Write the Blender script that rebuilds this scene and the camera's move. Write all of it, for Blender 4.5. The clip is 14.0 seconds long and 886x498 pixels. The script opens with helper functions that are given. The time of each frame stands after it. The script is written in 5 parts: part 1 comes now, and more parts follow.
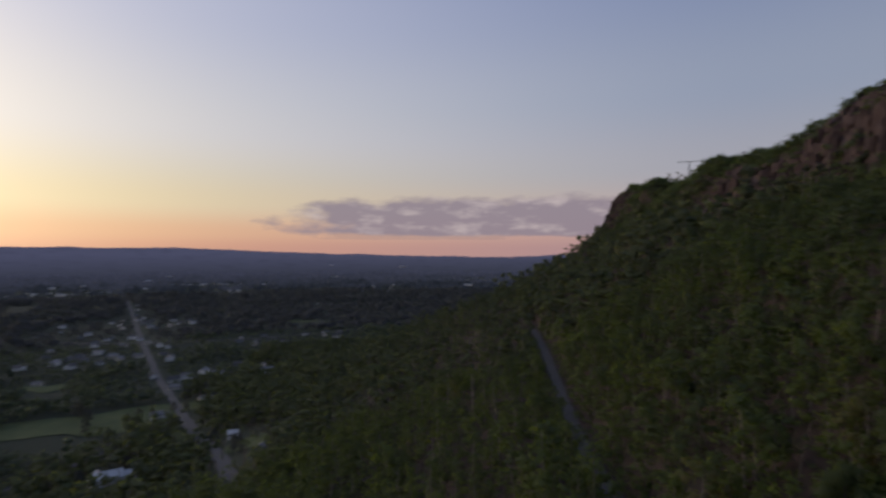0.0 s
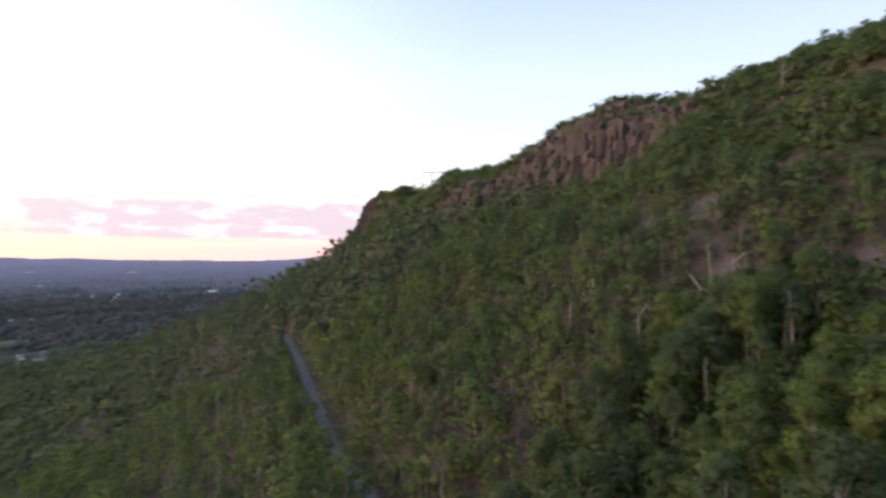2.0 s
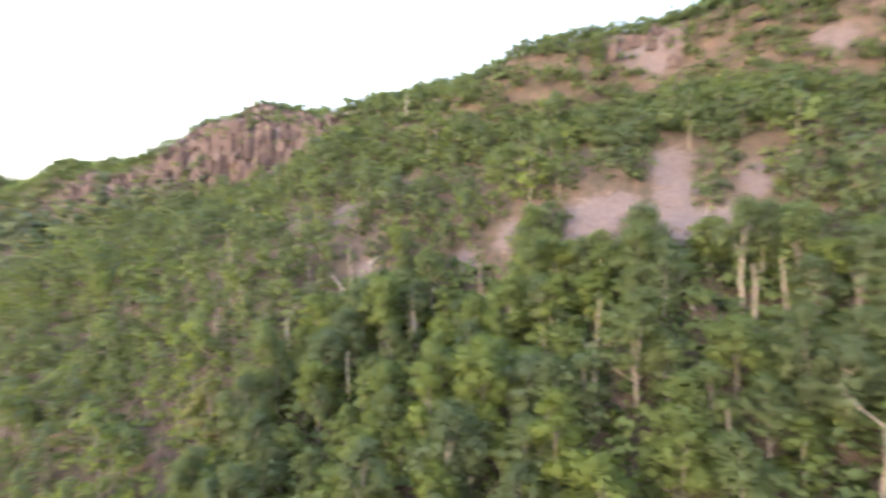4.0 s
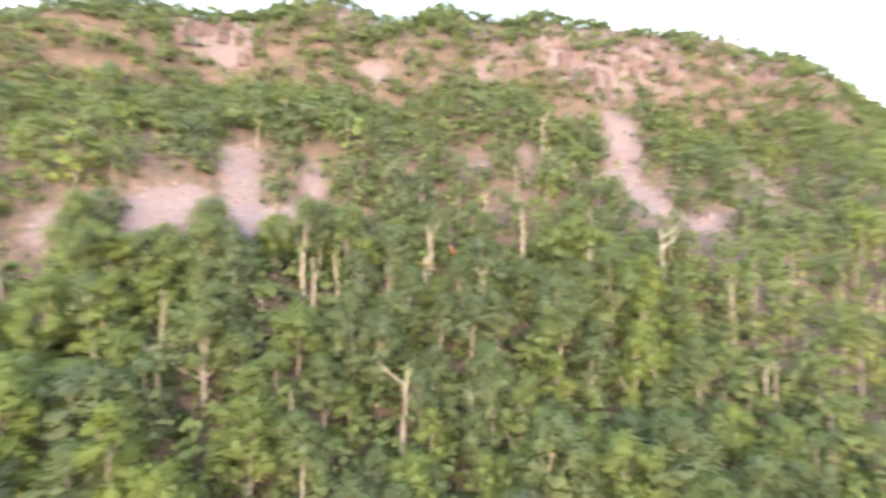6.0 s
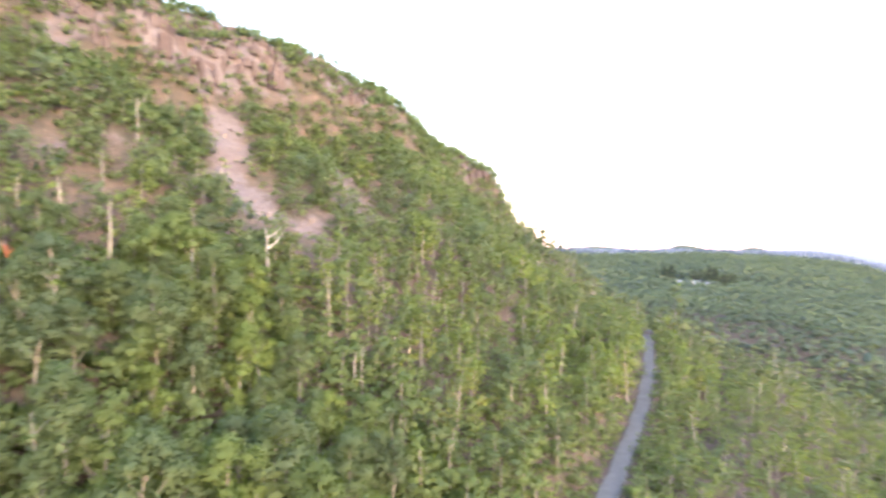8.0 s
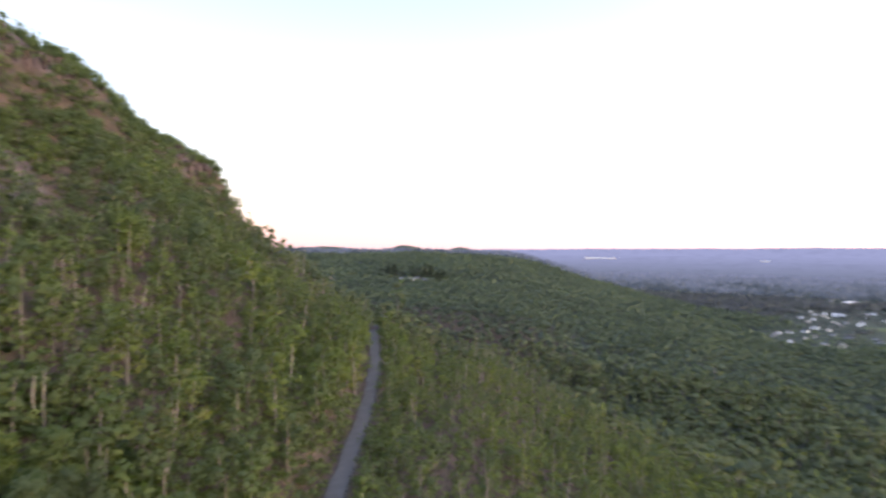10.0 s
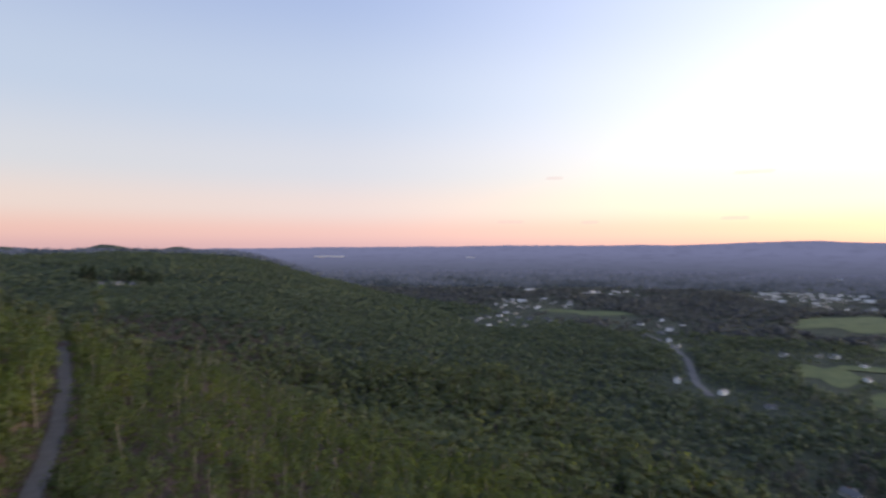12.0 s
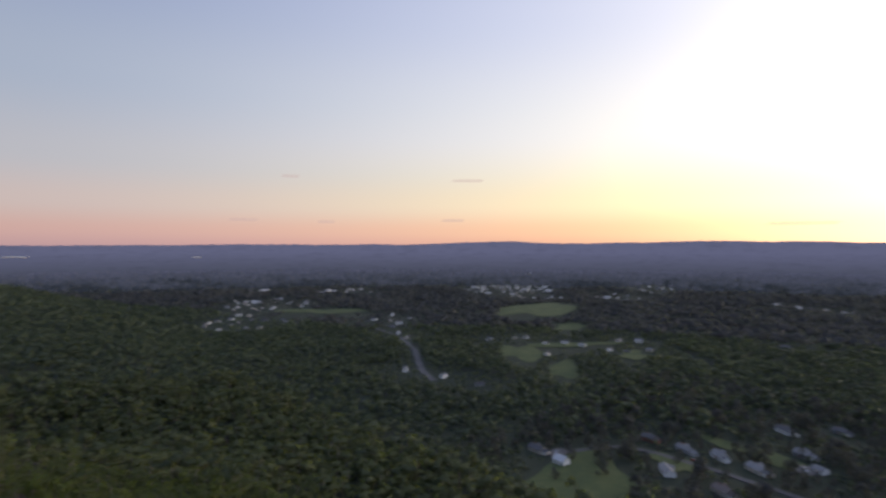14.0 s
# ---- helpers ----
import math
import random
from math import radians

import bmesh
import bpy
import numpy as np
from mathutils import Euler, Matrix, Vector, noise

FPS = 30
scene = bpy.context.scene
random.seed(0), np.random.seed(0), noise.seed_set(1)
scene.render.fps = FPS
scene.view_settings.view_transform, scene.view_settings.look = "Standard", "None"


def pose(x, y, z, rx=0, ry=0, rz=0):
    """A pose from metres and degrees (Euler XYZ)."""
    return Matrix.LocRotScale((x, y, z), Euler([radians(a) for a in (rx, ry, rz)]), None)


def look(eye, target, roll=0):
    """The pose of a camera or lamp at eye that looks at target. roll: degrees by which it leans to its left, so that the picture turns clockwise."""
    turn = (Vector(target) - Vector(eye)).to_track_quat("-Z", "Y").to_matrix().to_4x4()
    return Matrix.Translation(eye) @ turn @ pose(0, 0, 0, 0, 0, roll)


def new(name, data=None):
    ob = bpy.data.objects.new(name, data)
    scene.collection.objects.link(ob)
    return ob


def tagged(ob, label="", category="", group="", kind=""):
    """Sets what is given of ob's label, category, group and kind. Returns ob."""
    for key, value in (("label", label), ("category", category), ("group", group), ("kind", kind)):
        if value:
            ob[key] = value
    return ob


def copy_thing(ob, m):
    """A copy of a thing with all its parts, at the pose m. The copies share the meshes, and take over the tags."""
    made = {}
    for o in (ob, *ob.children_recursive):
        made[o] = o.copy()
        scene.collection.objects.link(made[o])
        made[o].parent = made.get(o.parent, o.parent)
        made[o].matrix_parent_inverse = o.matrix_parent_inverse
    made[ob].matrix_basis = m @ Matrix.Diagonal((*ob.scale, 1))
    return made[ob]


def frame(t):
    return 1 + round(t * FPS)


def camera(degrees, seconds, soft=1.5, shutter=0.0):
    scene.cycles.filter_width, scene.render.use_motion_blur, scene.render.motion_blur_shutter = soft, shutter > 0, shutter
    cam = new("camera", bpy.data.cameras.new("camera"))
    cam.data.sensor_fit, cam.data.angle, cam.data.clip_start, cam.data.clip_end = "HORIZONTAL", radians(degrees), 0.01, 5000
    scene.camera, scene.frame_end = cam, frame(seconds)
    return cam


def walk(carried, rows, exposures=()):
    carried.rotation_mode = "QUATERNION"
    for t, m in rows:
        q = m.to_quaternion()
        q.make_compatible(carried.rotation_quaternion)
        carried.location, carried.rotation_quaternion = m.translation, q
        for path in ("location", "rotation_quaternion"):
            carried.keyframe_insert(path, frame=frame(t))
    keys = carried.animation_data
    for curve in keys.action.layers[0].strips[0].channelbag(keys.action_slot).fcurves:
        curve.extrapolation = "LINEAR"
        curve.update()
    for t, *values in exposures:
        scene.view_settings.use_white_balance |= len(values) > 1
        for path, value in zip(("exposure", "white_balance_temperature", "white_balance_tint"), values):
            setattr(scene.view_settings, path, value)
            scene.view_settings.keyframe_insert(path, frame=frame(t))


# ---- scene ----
cam = camera(77.7, 14.0, soft=2.5, shutter=0.75)

# The drone hovers and turns: seconds, yaw, pitch, roll.
TURN = [
    (0.0, -0.00, -0.00, 0.00),
    (0.5, -6.61, 0.14, 0.11),
    (1.0, -13.62, 0.20, -0.04),
    (1.5, -19.55, 0.26, 0.01),
    (2.0, -25.32, 0.33, 0.04),
    (2.2, -28.00, 0.39, 0.03),
    (4.3, -67.13, 0.39, 0.52),
    (4.5, -71.46, 0.26, 0.48),
    (5.0, -82.76, 0.11, 0.81),
    (5.5, -93.82, -0.12, 0.55),
    (6.0, -103.54, -0.32, 0.37),
    (6.5, -115.02, -0.39, 0.11),
    (7.0, -125.94, -0.41, -0.15),
    (7.5, -135.21, -0.34, -0.37),
    (8.0, -142.98, -0.26, -0.41),
    (8.5, -150.09, -0.20, -0.63),
    (8.7, -152.84, -0.16, -0.58),
    (10.8, -181.40, -0.07, -0.04),
    (11.0, -184.11, -0.09, 0.09),
    (11.5, -191.27, -0.06, -0.11),
    (12.0, -198.14, -0.12, -0.02),
    (12.5, -205.15, -0.12, 0.07),
    (13.0, -211.82, -0.14, 0.04),
    (13.5, -218.64, -0.14, 0.13),
    (14.0, -225.08, -0.18, -0.12)]
# seconds, stops, white balance
EXPOSURE = [(0.0, -0.38, 6120, 15), (0.5, -0.2, 6120, 15), (1.0, 0.14, 6150, 14), (1.5, 0.62, 6250, 12), (2.0, 1.32, 6260, 12), (2.3, 1.7, 6350, 11), (4.2, 3.35, 6450, 9),
            (5.0, 3.62, 6500, 9), (5.8, 3.86, 6520, 10), (7.0, 3.82, 6500, 9), (8.5, 3.42, 6400, 9), (9.5, 2.5, 6350, 11), (11.0, 1.5, 6250, 12), (12.0, 1.03, 6250, 12), (13.0, 0.84, 6300, 12), (14.0, 0.45, 6300, 13)]
# The plan below is drawn at 1 : 1.4 and set to true size about the foot of the camera at the end.
PLAN = 1.4
walk(cam, [(t, pose(0, 0, 115 * PLAN, 90 + p, r, y)) for t, y, p, r in TURN], EXPOSURE)

# ---- dusk sky and the last sun ----
SUN_AZ, SUN_EL = 288.0, 2.0          # clockwise from +y
SUN_DIR = Vector((math.sin(radians(SUN_AZ)) * math.cos(radians(SUN_EL)), math.cos(radians(SUN_AZ)) * math.cos(radians(SUN_EL)), math.sin(radians(SUN_EL))))


class Tree:
    """Short hand for a node tree."""

    def __init__(self, tree):
        self.t = tree
        tree.nodes.clear()

    def add(self, kind, **values):
        n = self.t.nodes.new(kind)
        for k, v in values.items():
            setattr(n, k, v)
        return n

    def link(self, a, b):
        self.t.links.new(a, b)

    def put(self, node, **values):
        for k, v in values.items():
            s = node.inputs[k.replace("_", " ")]
            if isinstance(v, bpy.types.NodeSocket):
                self.link(v, s)
            else:
                s.default_value = v
        return node

    def math(self, op, a, b=0.0, c=0.0, clamp=False):
        n = self.add("ShaderNodeMath", operation=op, use_clamp=clamp)
        for i, v in enumerate((a, b, c)):
            if isinstance(v, bpy.types.NodeSocket):
                self.link(v, n.inputs[i])
            else:
                n.inputs[i].default_value = v
        return n.outputs[0]

    def ramp(self, fac, stops, mode="LINEAR"):
        n = self.add("ShaderNodeValToRGB")
        n.color_ramp.interpolation = mode
        e = n.color_ramp.elements
        while len(e) < len(stops):
            e.new(0.5)
        for el, (p, c) in zip(e, stops):
            el.position, el.color = p, (*c, 1) if len(c) == 3 else c
        self.link(fac, n.inputs[0])
        return n.outputs[0]

    def mix(self, fac, a, b, blend="MIX"):
        n = self.add("ShaderNodeMix", data_type="RGBA", blend_type=blend)
        for i, v in ((0, fac), (6, a), (7, b)):
            if isinstance(v, bpy.types.NodeSocket):
                self.link(v, n.inputs[i])
            elif i:
                n.inputs[i].default_value = (*v, 1)
            else:
                n.inputs[i].default_value = v
        return n.outputs[2]

    def noise(self, scale, detail=3.0, rough=0.55, vector=None):
        n = self.add("ShaderNodeTexNoise")
        n.inputs["Scale"].default_value, n.inputs["Detail"].default_value, n.inputs["Roughness"].default_value = scale, detail, rough
        if vector is not None:
            self.link(vector, n.inputs["Vector"])
        return n.outputs["Fac"]


def build_world():
    world = bpy.data.worlds.new("dusk_sky")
    scene.world = world
    world.use_nodes = True
    n = Tree(world.node_tree)
    way = n.add("ShaderNodeTexCoord").outputs["Generated"]
    split = n.add("ShaderNodeSeparateXYZ")
    n.link(way, split.inputs[0])
    up = split.outputs[2]
    flat = n.add("ShaderNodeVectorMath", operation="MULTIPLY")
    n.link(way, flat.inputs[0])
    flat.inputs[1].default_value = (1, 1, 0)
    unit = n.add("ShaderNodeVectorMath", operation="NORMALIZE")
    n.link(flat.outputs[0], unit.inputs[0])
    dot = n.add("ShaderNodeVectorMath", operation="DOT_PRODUCT")
    n.link(unit.outputs[0], dot.inputs[0])
    dot.inputs[1].default_value = (math.sin(radians(SUN_AZ)), math.cos(radians(SUN_AZ)), 0)
    side = n.math("POWER", n.math("MULTIPLY_ADD", dot.outputs["Value"], 0.83, 0.17, clamp=True), 1.5)
    anti = n.ramp(up, [(0.0, (.41, .265, .27)), (.025, (.45, .295, .285)), (.07, (.42, .345, .35)), (.14, (.35, .345, .385)),
                       (.26, (.285, .32, .40)), (.45, (.205, .25, .38)), (1.0, (.11, .17, .34))], "EASE")
    glow = n.ramp(up, [(0.0, (.72, .36, .20)), (.03, (.78, .46, .24)), (.08, (.80, .66, .36)), (.2, (.78, .73, .66)),
                       (.38, (.60, .60, .68)), (.6, (.34, .38, .52)), (1.0, (.15, .21, .38))], "EASE")
    sky = n.mix(side, anti, glow)
    near = n.add("ShaderNodeVectorMath", operation="DOT_PRODUCT")
    n.link(way, near.inputs[0])
    near.inputs[1].default_value = SUN_DIR
    halo = n.math("POWER", n.math("MAXIMUM", near.outputs["Value"], 0.0), 8.0)
    halo_colour = n.mix(1.0, n.mix(halo, (0, 0, 0), (1, 1, 1)), (1.3, 1.05, .62), "MULTIPLY")
    sky = n.mix(1.0, sky, halo_colour, "ADD")
    south = n.add("ShaderNodeVectorMath", operation="DOT_PRODUCT")
    n.link(unit.outputs[0], south.inputs[0])
    south.inputs[1].default_value = (math.sin(radians(145)), math.cos(radians(145)), 0)
    deep = n.math("MULTIPLY_ADD", n.math("POWER", n.math("MAXIMUM", south.outputs["Value"], 0.0), 2.0), -.24, 1.0)
    turned = n.add("ShaderNodeSeparateXYZ")
    n.link(unit.outputs[0], turned.inputs[0])
    north = n.math("POWER", n.math("MAXIMUM", turned.outputs[1], 0.0), 2.0)
    deep = n.math("MULTIPLY_ADD", north, .22, deep)
    level = n.add("ShaderNodeVectorMath", operation="SCALE")
    n.link(sky, level.inputs[0])
    n.link(deep, level.inputs["Scale"])
    sky = level.outputs[0]
    below = n.math("GREATER_THAN", up, -0.02)
    sky = n.mix(below, (.02, .025, .03), sky)
    nishita = n.add("ShaderNodeTexSky", sky_type="NISHITA", sun_disc=False, sun_elevation=radians(SUN_EL), sun_rotation=radians(SUN_AZ))
    first, second = n.add("ShaderNodeBackground"), n.add("ShaderNodeBackground")
    n.link(sky, first.inputs[0])
    n.link(nishita.outputs[0], second.inputs[0])
    first.inputs[1].default_value, second.inputs[1].default_value = 1.0, 0.05
    total, out = n.add("ShaderNodeAddShader"), n.add("ShaderNodeOutputWorld")
    n.link(first.outputs[0], total.inputs[0])
    n.link(second.outputs[0], total.inputs[1])
    n.link(total.outputs[0], out.inputs[0])


build_world()
sun = new("sun", bpy.data.lights.new("sun", "SUN"))
sun.data.energy, sun.data.angle, sun.data.color = 0.56, radians(40), (1.0, 0.78, 0.6)
sun.matrix_world = look(Vector((0, 0, 0)), -Vector((SUN_DIR.x, SUN_DIR.y, math.tan(radians(7)))))

# ---- the lie of the land (z above the valley floor; the camera hovers 115 m up) ----
EYE = 115.0
U_TAB = (-900, -420, -300, -200, -130, -60, 0, 18, 30, 60, 90, 110, 122)
MID = (0, 0, 1, 4, 12, 38, 64, 72.5, 73.5, 95, 119, 137, 149)
END = (0, 0, 1, 3, 11, 33, 62, 71.5, 73, 85, 103, 117, 130)
CREST_Y = (-400, -215, -177, -142, -91, -61, 0, 60, 87, 117, 150, 186, 222, 273, 329, 421, 700)
CREST_Z = (138, 153, 163, 174, 178, 178, 174, 165, 162.5, 163.5, 168, 167, 155.5, 156.5, 154, 162, 150)
HILL_A = (0, 7, 12, 20, 60, 120, 160, 163, 167, 171, 176, 185, 202, 223, 230, 240, 250, 264, 300, 321, 334, 349, 360)
HILL_E = (-.75, -.8, -.6, -.8, -.8, -.8, -.2, -.2, -.15, -.1, -.1, .05, .2, .3, .62, .4, .66, .5, .4, .2, .1, -.5, -.75)

ROAD_Y = (-240, -189, -151, -123, -100, -84, -40, 0, 50, 110, 130, 155, 197, 237, 300)
ROAD_X = (72, 56, 44.2, 37.8, 34, 31.4, 28, 27, 27.4, 29, 30.4, 32.8, 36.8, 39.6, 44)
ROAD_Z = (86, 84.5, 81.4, 78.6, 76.2, 74.6, 73.2, 73, 73, 73.4, 73.9, 75.3, 77.6, 78.8, 79)


def bumps(x, y, size, seed):
    """Smooth random heights from a few crossed waves, about -1 to 1."""
    rng = np.random.RandomState(seed)
    out = 0
    for k in range(7):
        a, p, f = rng.uniform(0, 6.283), rng.uniform(0, 6.283), rng.uniform(0.6, 1.7) * 6.283 / size
        out = out + np.sin((x * np.cos(a) + y * np.sin(a)) * f + p + 1.3 * np.sin((y * np.cos(a) - x * np.sin(a)) * f * 0.7 + 2 * p))
    return out / 4.2


def step(v, a, b):
    s = np.clip((v - a) / (b - a), 0, 1)
    return s * s * (3 - 2 * s)


def land(x, y):
    x, y = np.asarray(x, float), np.asarray(y, float)
    turn = 0.9 * np.maximum(y - 415, 0) + 1.0 * np.maximum(-y - 212, 0)
    u = x - turn
    w = np.maximum(step(y, 150, 380), step(-y, 110, 212))
    low = np.interp(u, U_TAB, MID) * (1 - w) + np.interp(u, U_TAB, END) * w
    base = 149 * (1 - w) + 130 * w
    dig = 9.5 * step(y, 98, 125) * (1 - step(y, 225, 275)) + 4 * step(-y, 45, 62) * (1 - step(-y, 105, 125))
    low, base = low - dig * step(u, 75, 122), base - dig
    crest = np.interp(y, CREST_Y, CREST_Z)
    rough = bumps(x, y, 38, 3) * 3.0 * step(u, 100, 125)
    face = base + (crest - base) * np.interp(u - bumps(y, y * 0 + 7, 60, 8) * 4, (122, 130, 141, 170, 260, 600), (0, .62, .97, 1.0, .96, .5))
    z = np.where(u < 122, low, face) + rough + bumps(x, y, 60, 5) * 2.2 * step(u, -160, -60) * (1 - step(np.abs(u - 24), 40, 12)) * (1 - step(np.abs(u), 300, 500))
    # the bench of the mountain road
    z = z + (np.interp(y, ROAD_Y, ROAD_Z) - z) * (1 - step(np.abs(x - np.interp(y, ROAD_Y, ROAD_X)), 2.4, 7.0)) * step(y, -215, -190) * step(-y, -300, -250)
    # the long low ridge that carries on behind the mountain's south end
    south = step(-y, 240, 520) * step(x, -330, 170) * (np.interp(-y, (240, 500, 900, 1500, 2600, 4000), (40, 58, 74, 95, 93, 50)) + bumps(x, y, 500, 12) * 6)
    z = np.maximum(z, south)
    # the plain and the hills that close it
    r = np.hypot(x, y)
    plain = bumps(x, y, 900, 20) * 3.5 * step(r, 250, 800) + 1.0
    z = np.maximum(z, plain)
    return z

# ---- materials ----
def material(name):
    m = bpy.data.materials.new(name)
    m.use_nodes = True
    n = Tree(m.node_tree)
    out, bsdf = n.add("ShaderNodeOutputMaterial"), n.add("ShaderNodeBsdfPrincipled")
    n.link(bsdf.outputs[0], out.inputs[0])
    return m, n, bsdf, out


def bump(n, bsdf, height, strength, distance):
    b = n.add("ShaderNodeBump")
    b.inputs["Strength"].default_value, b.inputs["Distance"].default_value = strength, distance
    n.link(height, b.inputs["Height"])
    n.link(b.outputs[0], bsdf.inputs["Normal"])


def place(n):
    s = n.add("ShaderNodeVectorMath", operation="SCALE")
    n.link(n.add("ShaderNodeNewGeometry").outputs["Position"], s.inputs[0])
    s.inputs["Scale"].default_value = 1 / PLAN
    return s.outputs[0]


def leaf_material(name, stops, rough=0.6):
    """Foliage: every tree has its own tint, every spray a little of its own."""
    m, n, bsdf, out = material(name)
    tint = n.add("ShaderNodeAttribute", attribute_name="tint").outputs["Fac"]
    own = n.add("ShaderNodeObjectInfo").outputs["Random"]
    geo = n.add("ShaderNodeNewGeometry")
    v = n.math("ADD", n.math("MULTIPLY", tint, 0.75), n.math("MULTIPLY", own, 0.25))
    v = n.math("ADD", v, n.math("MULTIPLY_ADD", geo.outputs["Random Per Island"], 0.1, -0.05), clamp=True)
    colour = n.ramp(v, stops)
    colour = n.mix(n.math("MULTIPLY", n.noise(0.035, 2, 0.5, geo.outputs["Position"]), 0.3), colour, (.075, .085, .035))
    n.put(bsdf, Base_Color=colour, Roughness=rough)
    bsdf.inputs["Specular IOR Level"].default_value = 0.25
    trans = n.add("ShaderNodeBsdfTranslucent")
    n.link(n.mix(1.0, colour, (1.25, 1.3, .7), "MULTIPLY"), trans.inputs[0])
    blend = n.add("ShaderNodeMixShader")
    blend.inputs[0].default_value = 0.54
    n.link(bsdf.outputs[0], blend.inputs[1])
    n.link(trans.outputs[0], blend.inputs[2])
    n.link(blend.outputs[0], out.inputs[0])
    return m


GREENS = [(0.0, (.11, .138, .074)), (.3, (.122, .15, .07)), (.55, (.137, .166, .063)), (.78, (.165, .203, .054)), (.92, (.19, .22, .05)), (1.0, (.205, .182, .078))]
LEAF = leaf_material("oak_leaves", GREENS)
# Valley foliage with air haze put into the leaf colour as blue-grey.
HAZED_GREENS = [(0.0, (.106, .106, .132)), (.5, (.15, .15, .172)), (.85, (.182, .18, .192)), (1.0, (.208, .2, .2))]
HILLSIDE = [(0.0, (.108, .13, .082)), (.4, (.136, .158, .086)), (.8, (.163, .184, .084)), (1.0, (.188, .19, .09))]
LEAF_HILL = leaf_material("hillside_leaves", HILLSIDE, .7)
LEAF_HAZED = leaf_material("hazed_valley_leaves", HAZED_GREENS, .8)
SHRUB = leaf_material("shrub_leaves", [(0.0, (.1, .13, .052)), (.5, (.13, .165, .055)), (1.0, (.165, .195, .06))])
LEAF_LOW = leaf_material("valley_broadleaf", [(0.0, (.092, .116, .083)), (.4, (.13, .157, .104)), (.8, (.162, .19, .112)), (1.0, (.19, .2, .114))])
NEEDLE = leaf_material("conifer_needles", [(0.0, (.012, .022, .016)), (1.0, (.03, .045, .026))])


def bark_material(name, dark, pale):
    m, n, bsdf, out = material(name)
    tint = n.add("ShaderNodeAttribute", attribute_name="tint").outputs["Fac"]
    p = place(n)
    v = n.math("ADD", n.math("MULTIPLY", tint, 0.7), n.math("MULTIPLY", n.noise(2.5, 4, .7, p), 0.5), clamp=True)
    n.put(bsdf, Base_Color=n.ramp(v, [(0.15, dark), (0.9, pale)]), Roughness=0.9)
    bump(n, bsdf, n.noise(9, 3, .6, p), 0.6, 0.05)
    return m


BARK = bark_material("bark", (.085, .068, .05), (.3, .255, .205))
DEADWOOD = bark_material("weathered_deadwood", (.18, .155, .13), (.39, .345, .3))
RUSTWOOD = bark_material("rusty_dead_needles", (.22, .06, .03), (.34, .11, .06))


def ground_material():
    m, n, bsdf, out = material("hillside_ground")
    p = place(n)
    rock = n.add("ShaderNodeAttribute", attribute_name="rock").outputs["Fac"]
    woods = n.ramp(n.noise(.012, 5, .6, p), [(.3, (.03, .038, .026)), (.5, (.042, .052, .034)), (.7, (.06, .066, .042))])
    litter = n.ramp(n.noise(.35, 5, .65, p), [(.3, (.048, .044, .028)), (.5, (.082, .06, .044)), (.72, (.132, .088, .07))])
    hill = n.add("ShaderNodeAttribute", attribute_name="slope").outputs["Fac"]
    soil = n.mix(hill, woods, litter)
    scree = n.ramp(n.noise(1.1, 6, .7, p), [(.3, (.082, .055, .048)), (.5, (.12, .084, .074)), (.7, (.162, .12, .107))])
    scree = n.mix(n.math("MULTIPLY", n.noise(.12, 3, .5, p), .55), scree, (.15, .135, .14))
    edge = n.math("ADD", rock, n.math("MULTIPLY_ADD", n.noise(.3, 6, .75, p), 1.5, -.7))
    edge = n.math("MULTIPLY_ADD", edge, 4.0, -1.6, clamp=True)
    n.put(bsdf, Base_Color=n.mix(edge, soil, scree), Roughness=0.95)
    bsdf.inputs["Specular IOR Level"].default_value = 0.2
    bump(n, bsdf, n.noise(1.6, 6, .75, p), 1.0, 0.5)
    return m


def plain_material(name, stops, scale, rough=.9, bump_scale=8.0, bump_by=.05, detail=5):
    m, n, bsdf, out = material(name)
    p = place(n)
    a = n.math("ADD", n.math("MULTIPLY", n.noise(scale, detail, .6, p), .65), n.math("MULTIPLY", n.noise(scale * 9, 3, .6, p), .35))
    n.put(bsdf, Base_Color=n.ramp(a, stops), Roughness=rough)
    bsdf.inputs["Specular IOR Level"].default_value = 0.3
    if bump_by:
        bump(n, bsdf, n.noise(bump_scale, 4, .6, p), .7, bump_by)
    return m


GROUND = ground_material()
CLIFF = plain_material("red_trap_rock", [(.3, (.042, .028, .024)), (.45, (.075, .05, .044)), (.6, (.102, .073, .065)), (.75, (.138, .107, .097))], .25, .95, 1.2, .5, 8)
BOULDER = plain_material("scree_stone", [(.3, (.09, .067, .06)), (.5, (.145, .11, .1)), (.7, (.21, .17, .157))], .5, .95, 4, .15)
ASPHALT = plain_material("worn_asphalt", [(.3, (.074, .066, .06)), (.5, (.1, .09, .081)), (.7, (.132, .119, .106))], .5, .95, 20, .01)
VALLEY_ROAD = plain_material("valley_asphalt", [(.3, (.075, .074, .074)), (.6, (.11, .106, .103)), (.8, (.15, .143, .135))], .08, .85, 5, .01)
KERB = plain_material("mossy_stone", [(.3, (.05, .045, .04)), (.6, (.13, .12, .10))], 1.5, .95, 5, .08)
GRASS = plain_material("meadow_grass", [(.3, (.045, .062, .024)), (.45, (.07, .092, .034)), (.55, (.09, .11, .04)), (.7, (.12, .125, .056))], .05, .95, 1.5, .15)
LOT = plain_material("gravel_lot", [(.3, (.09, .085, .08)), (.6, (.15, .14, .13))], .3)
STEEL = plain_material("galvanised_steel", [(.3, (.2, .2, .21)), (.7, (.32, .32, .33))], 2.0, .5, 8, 0)


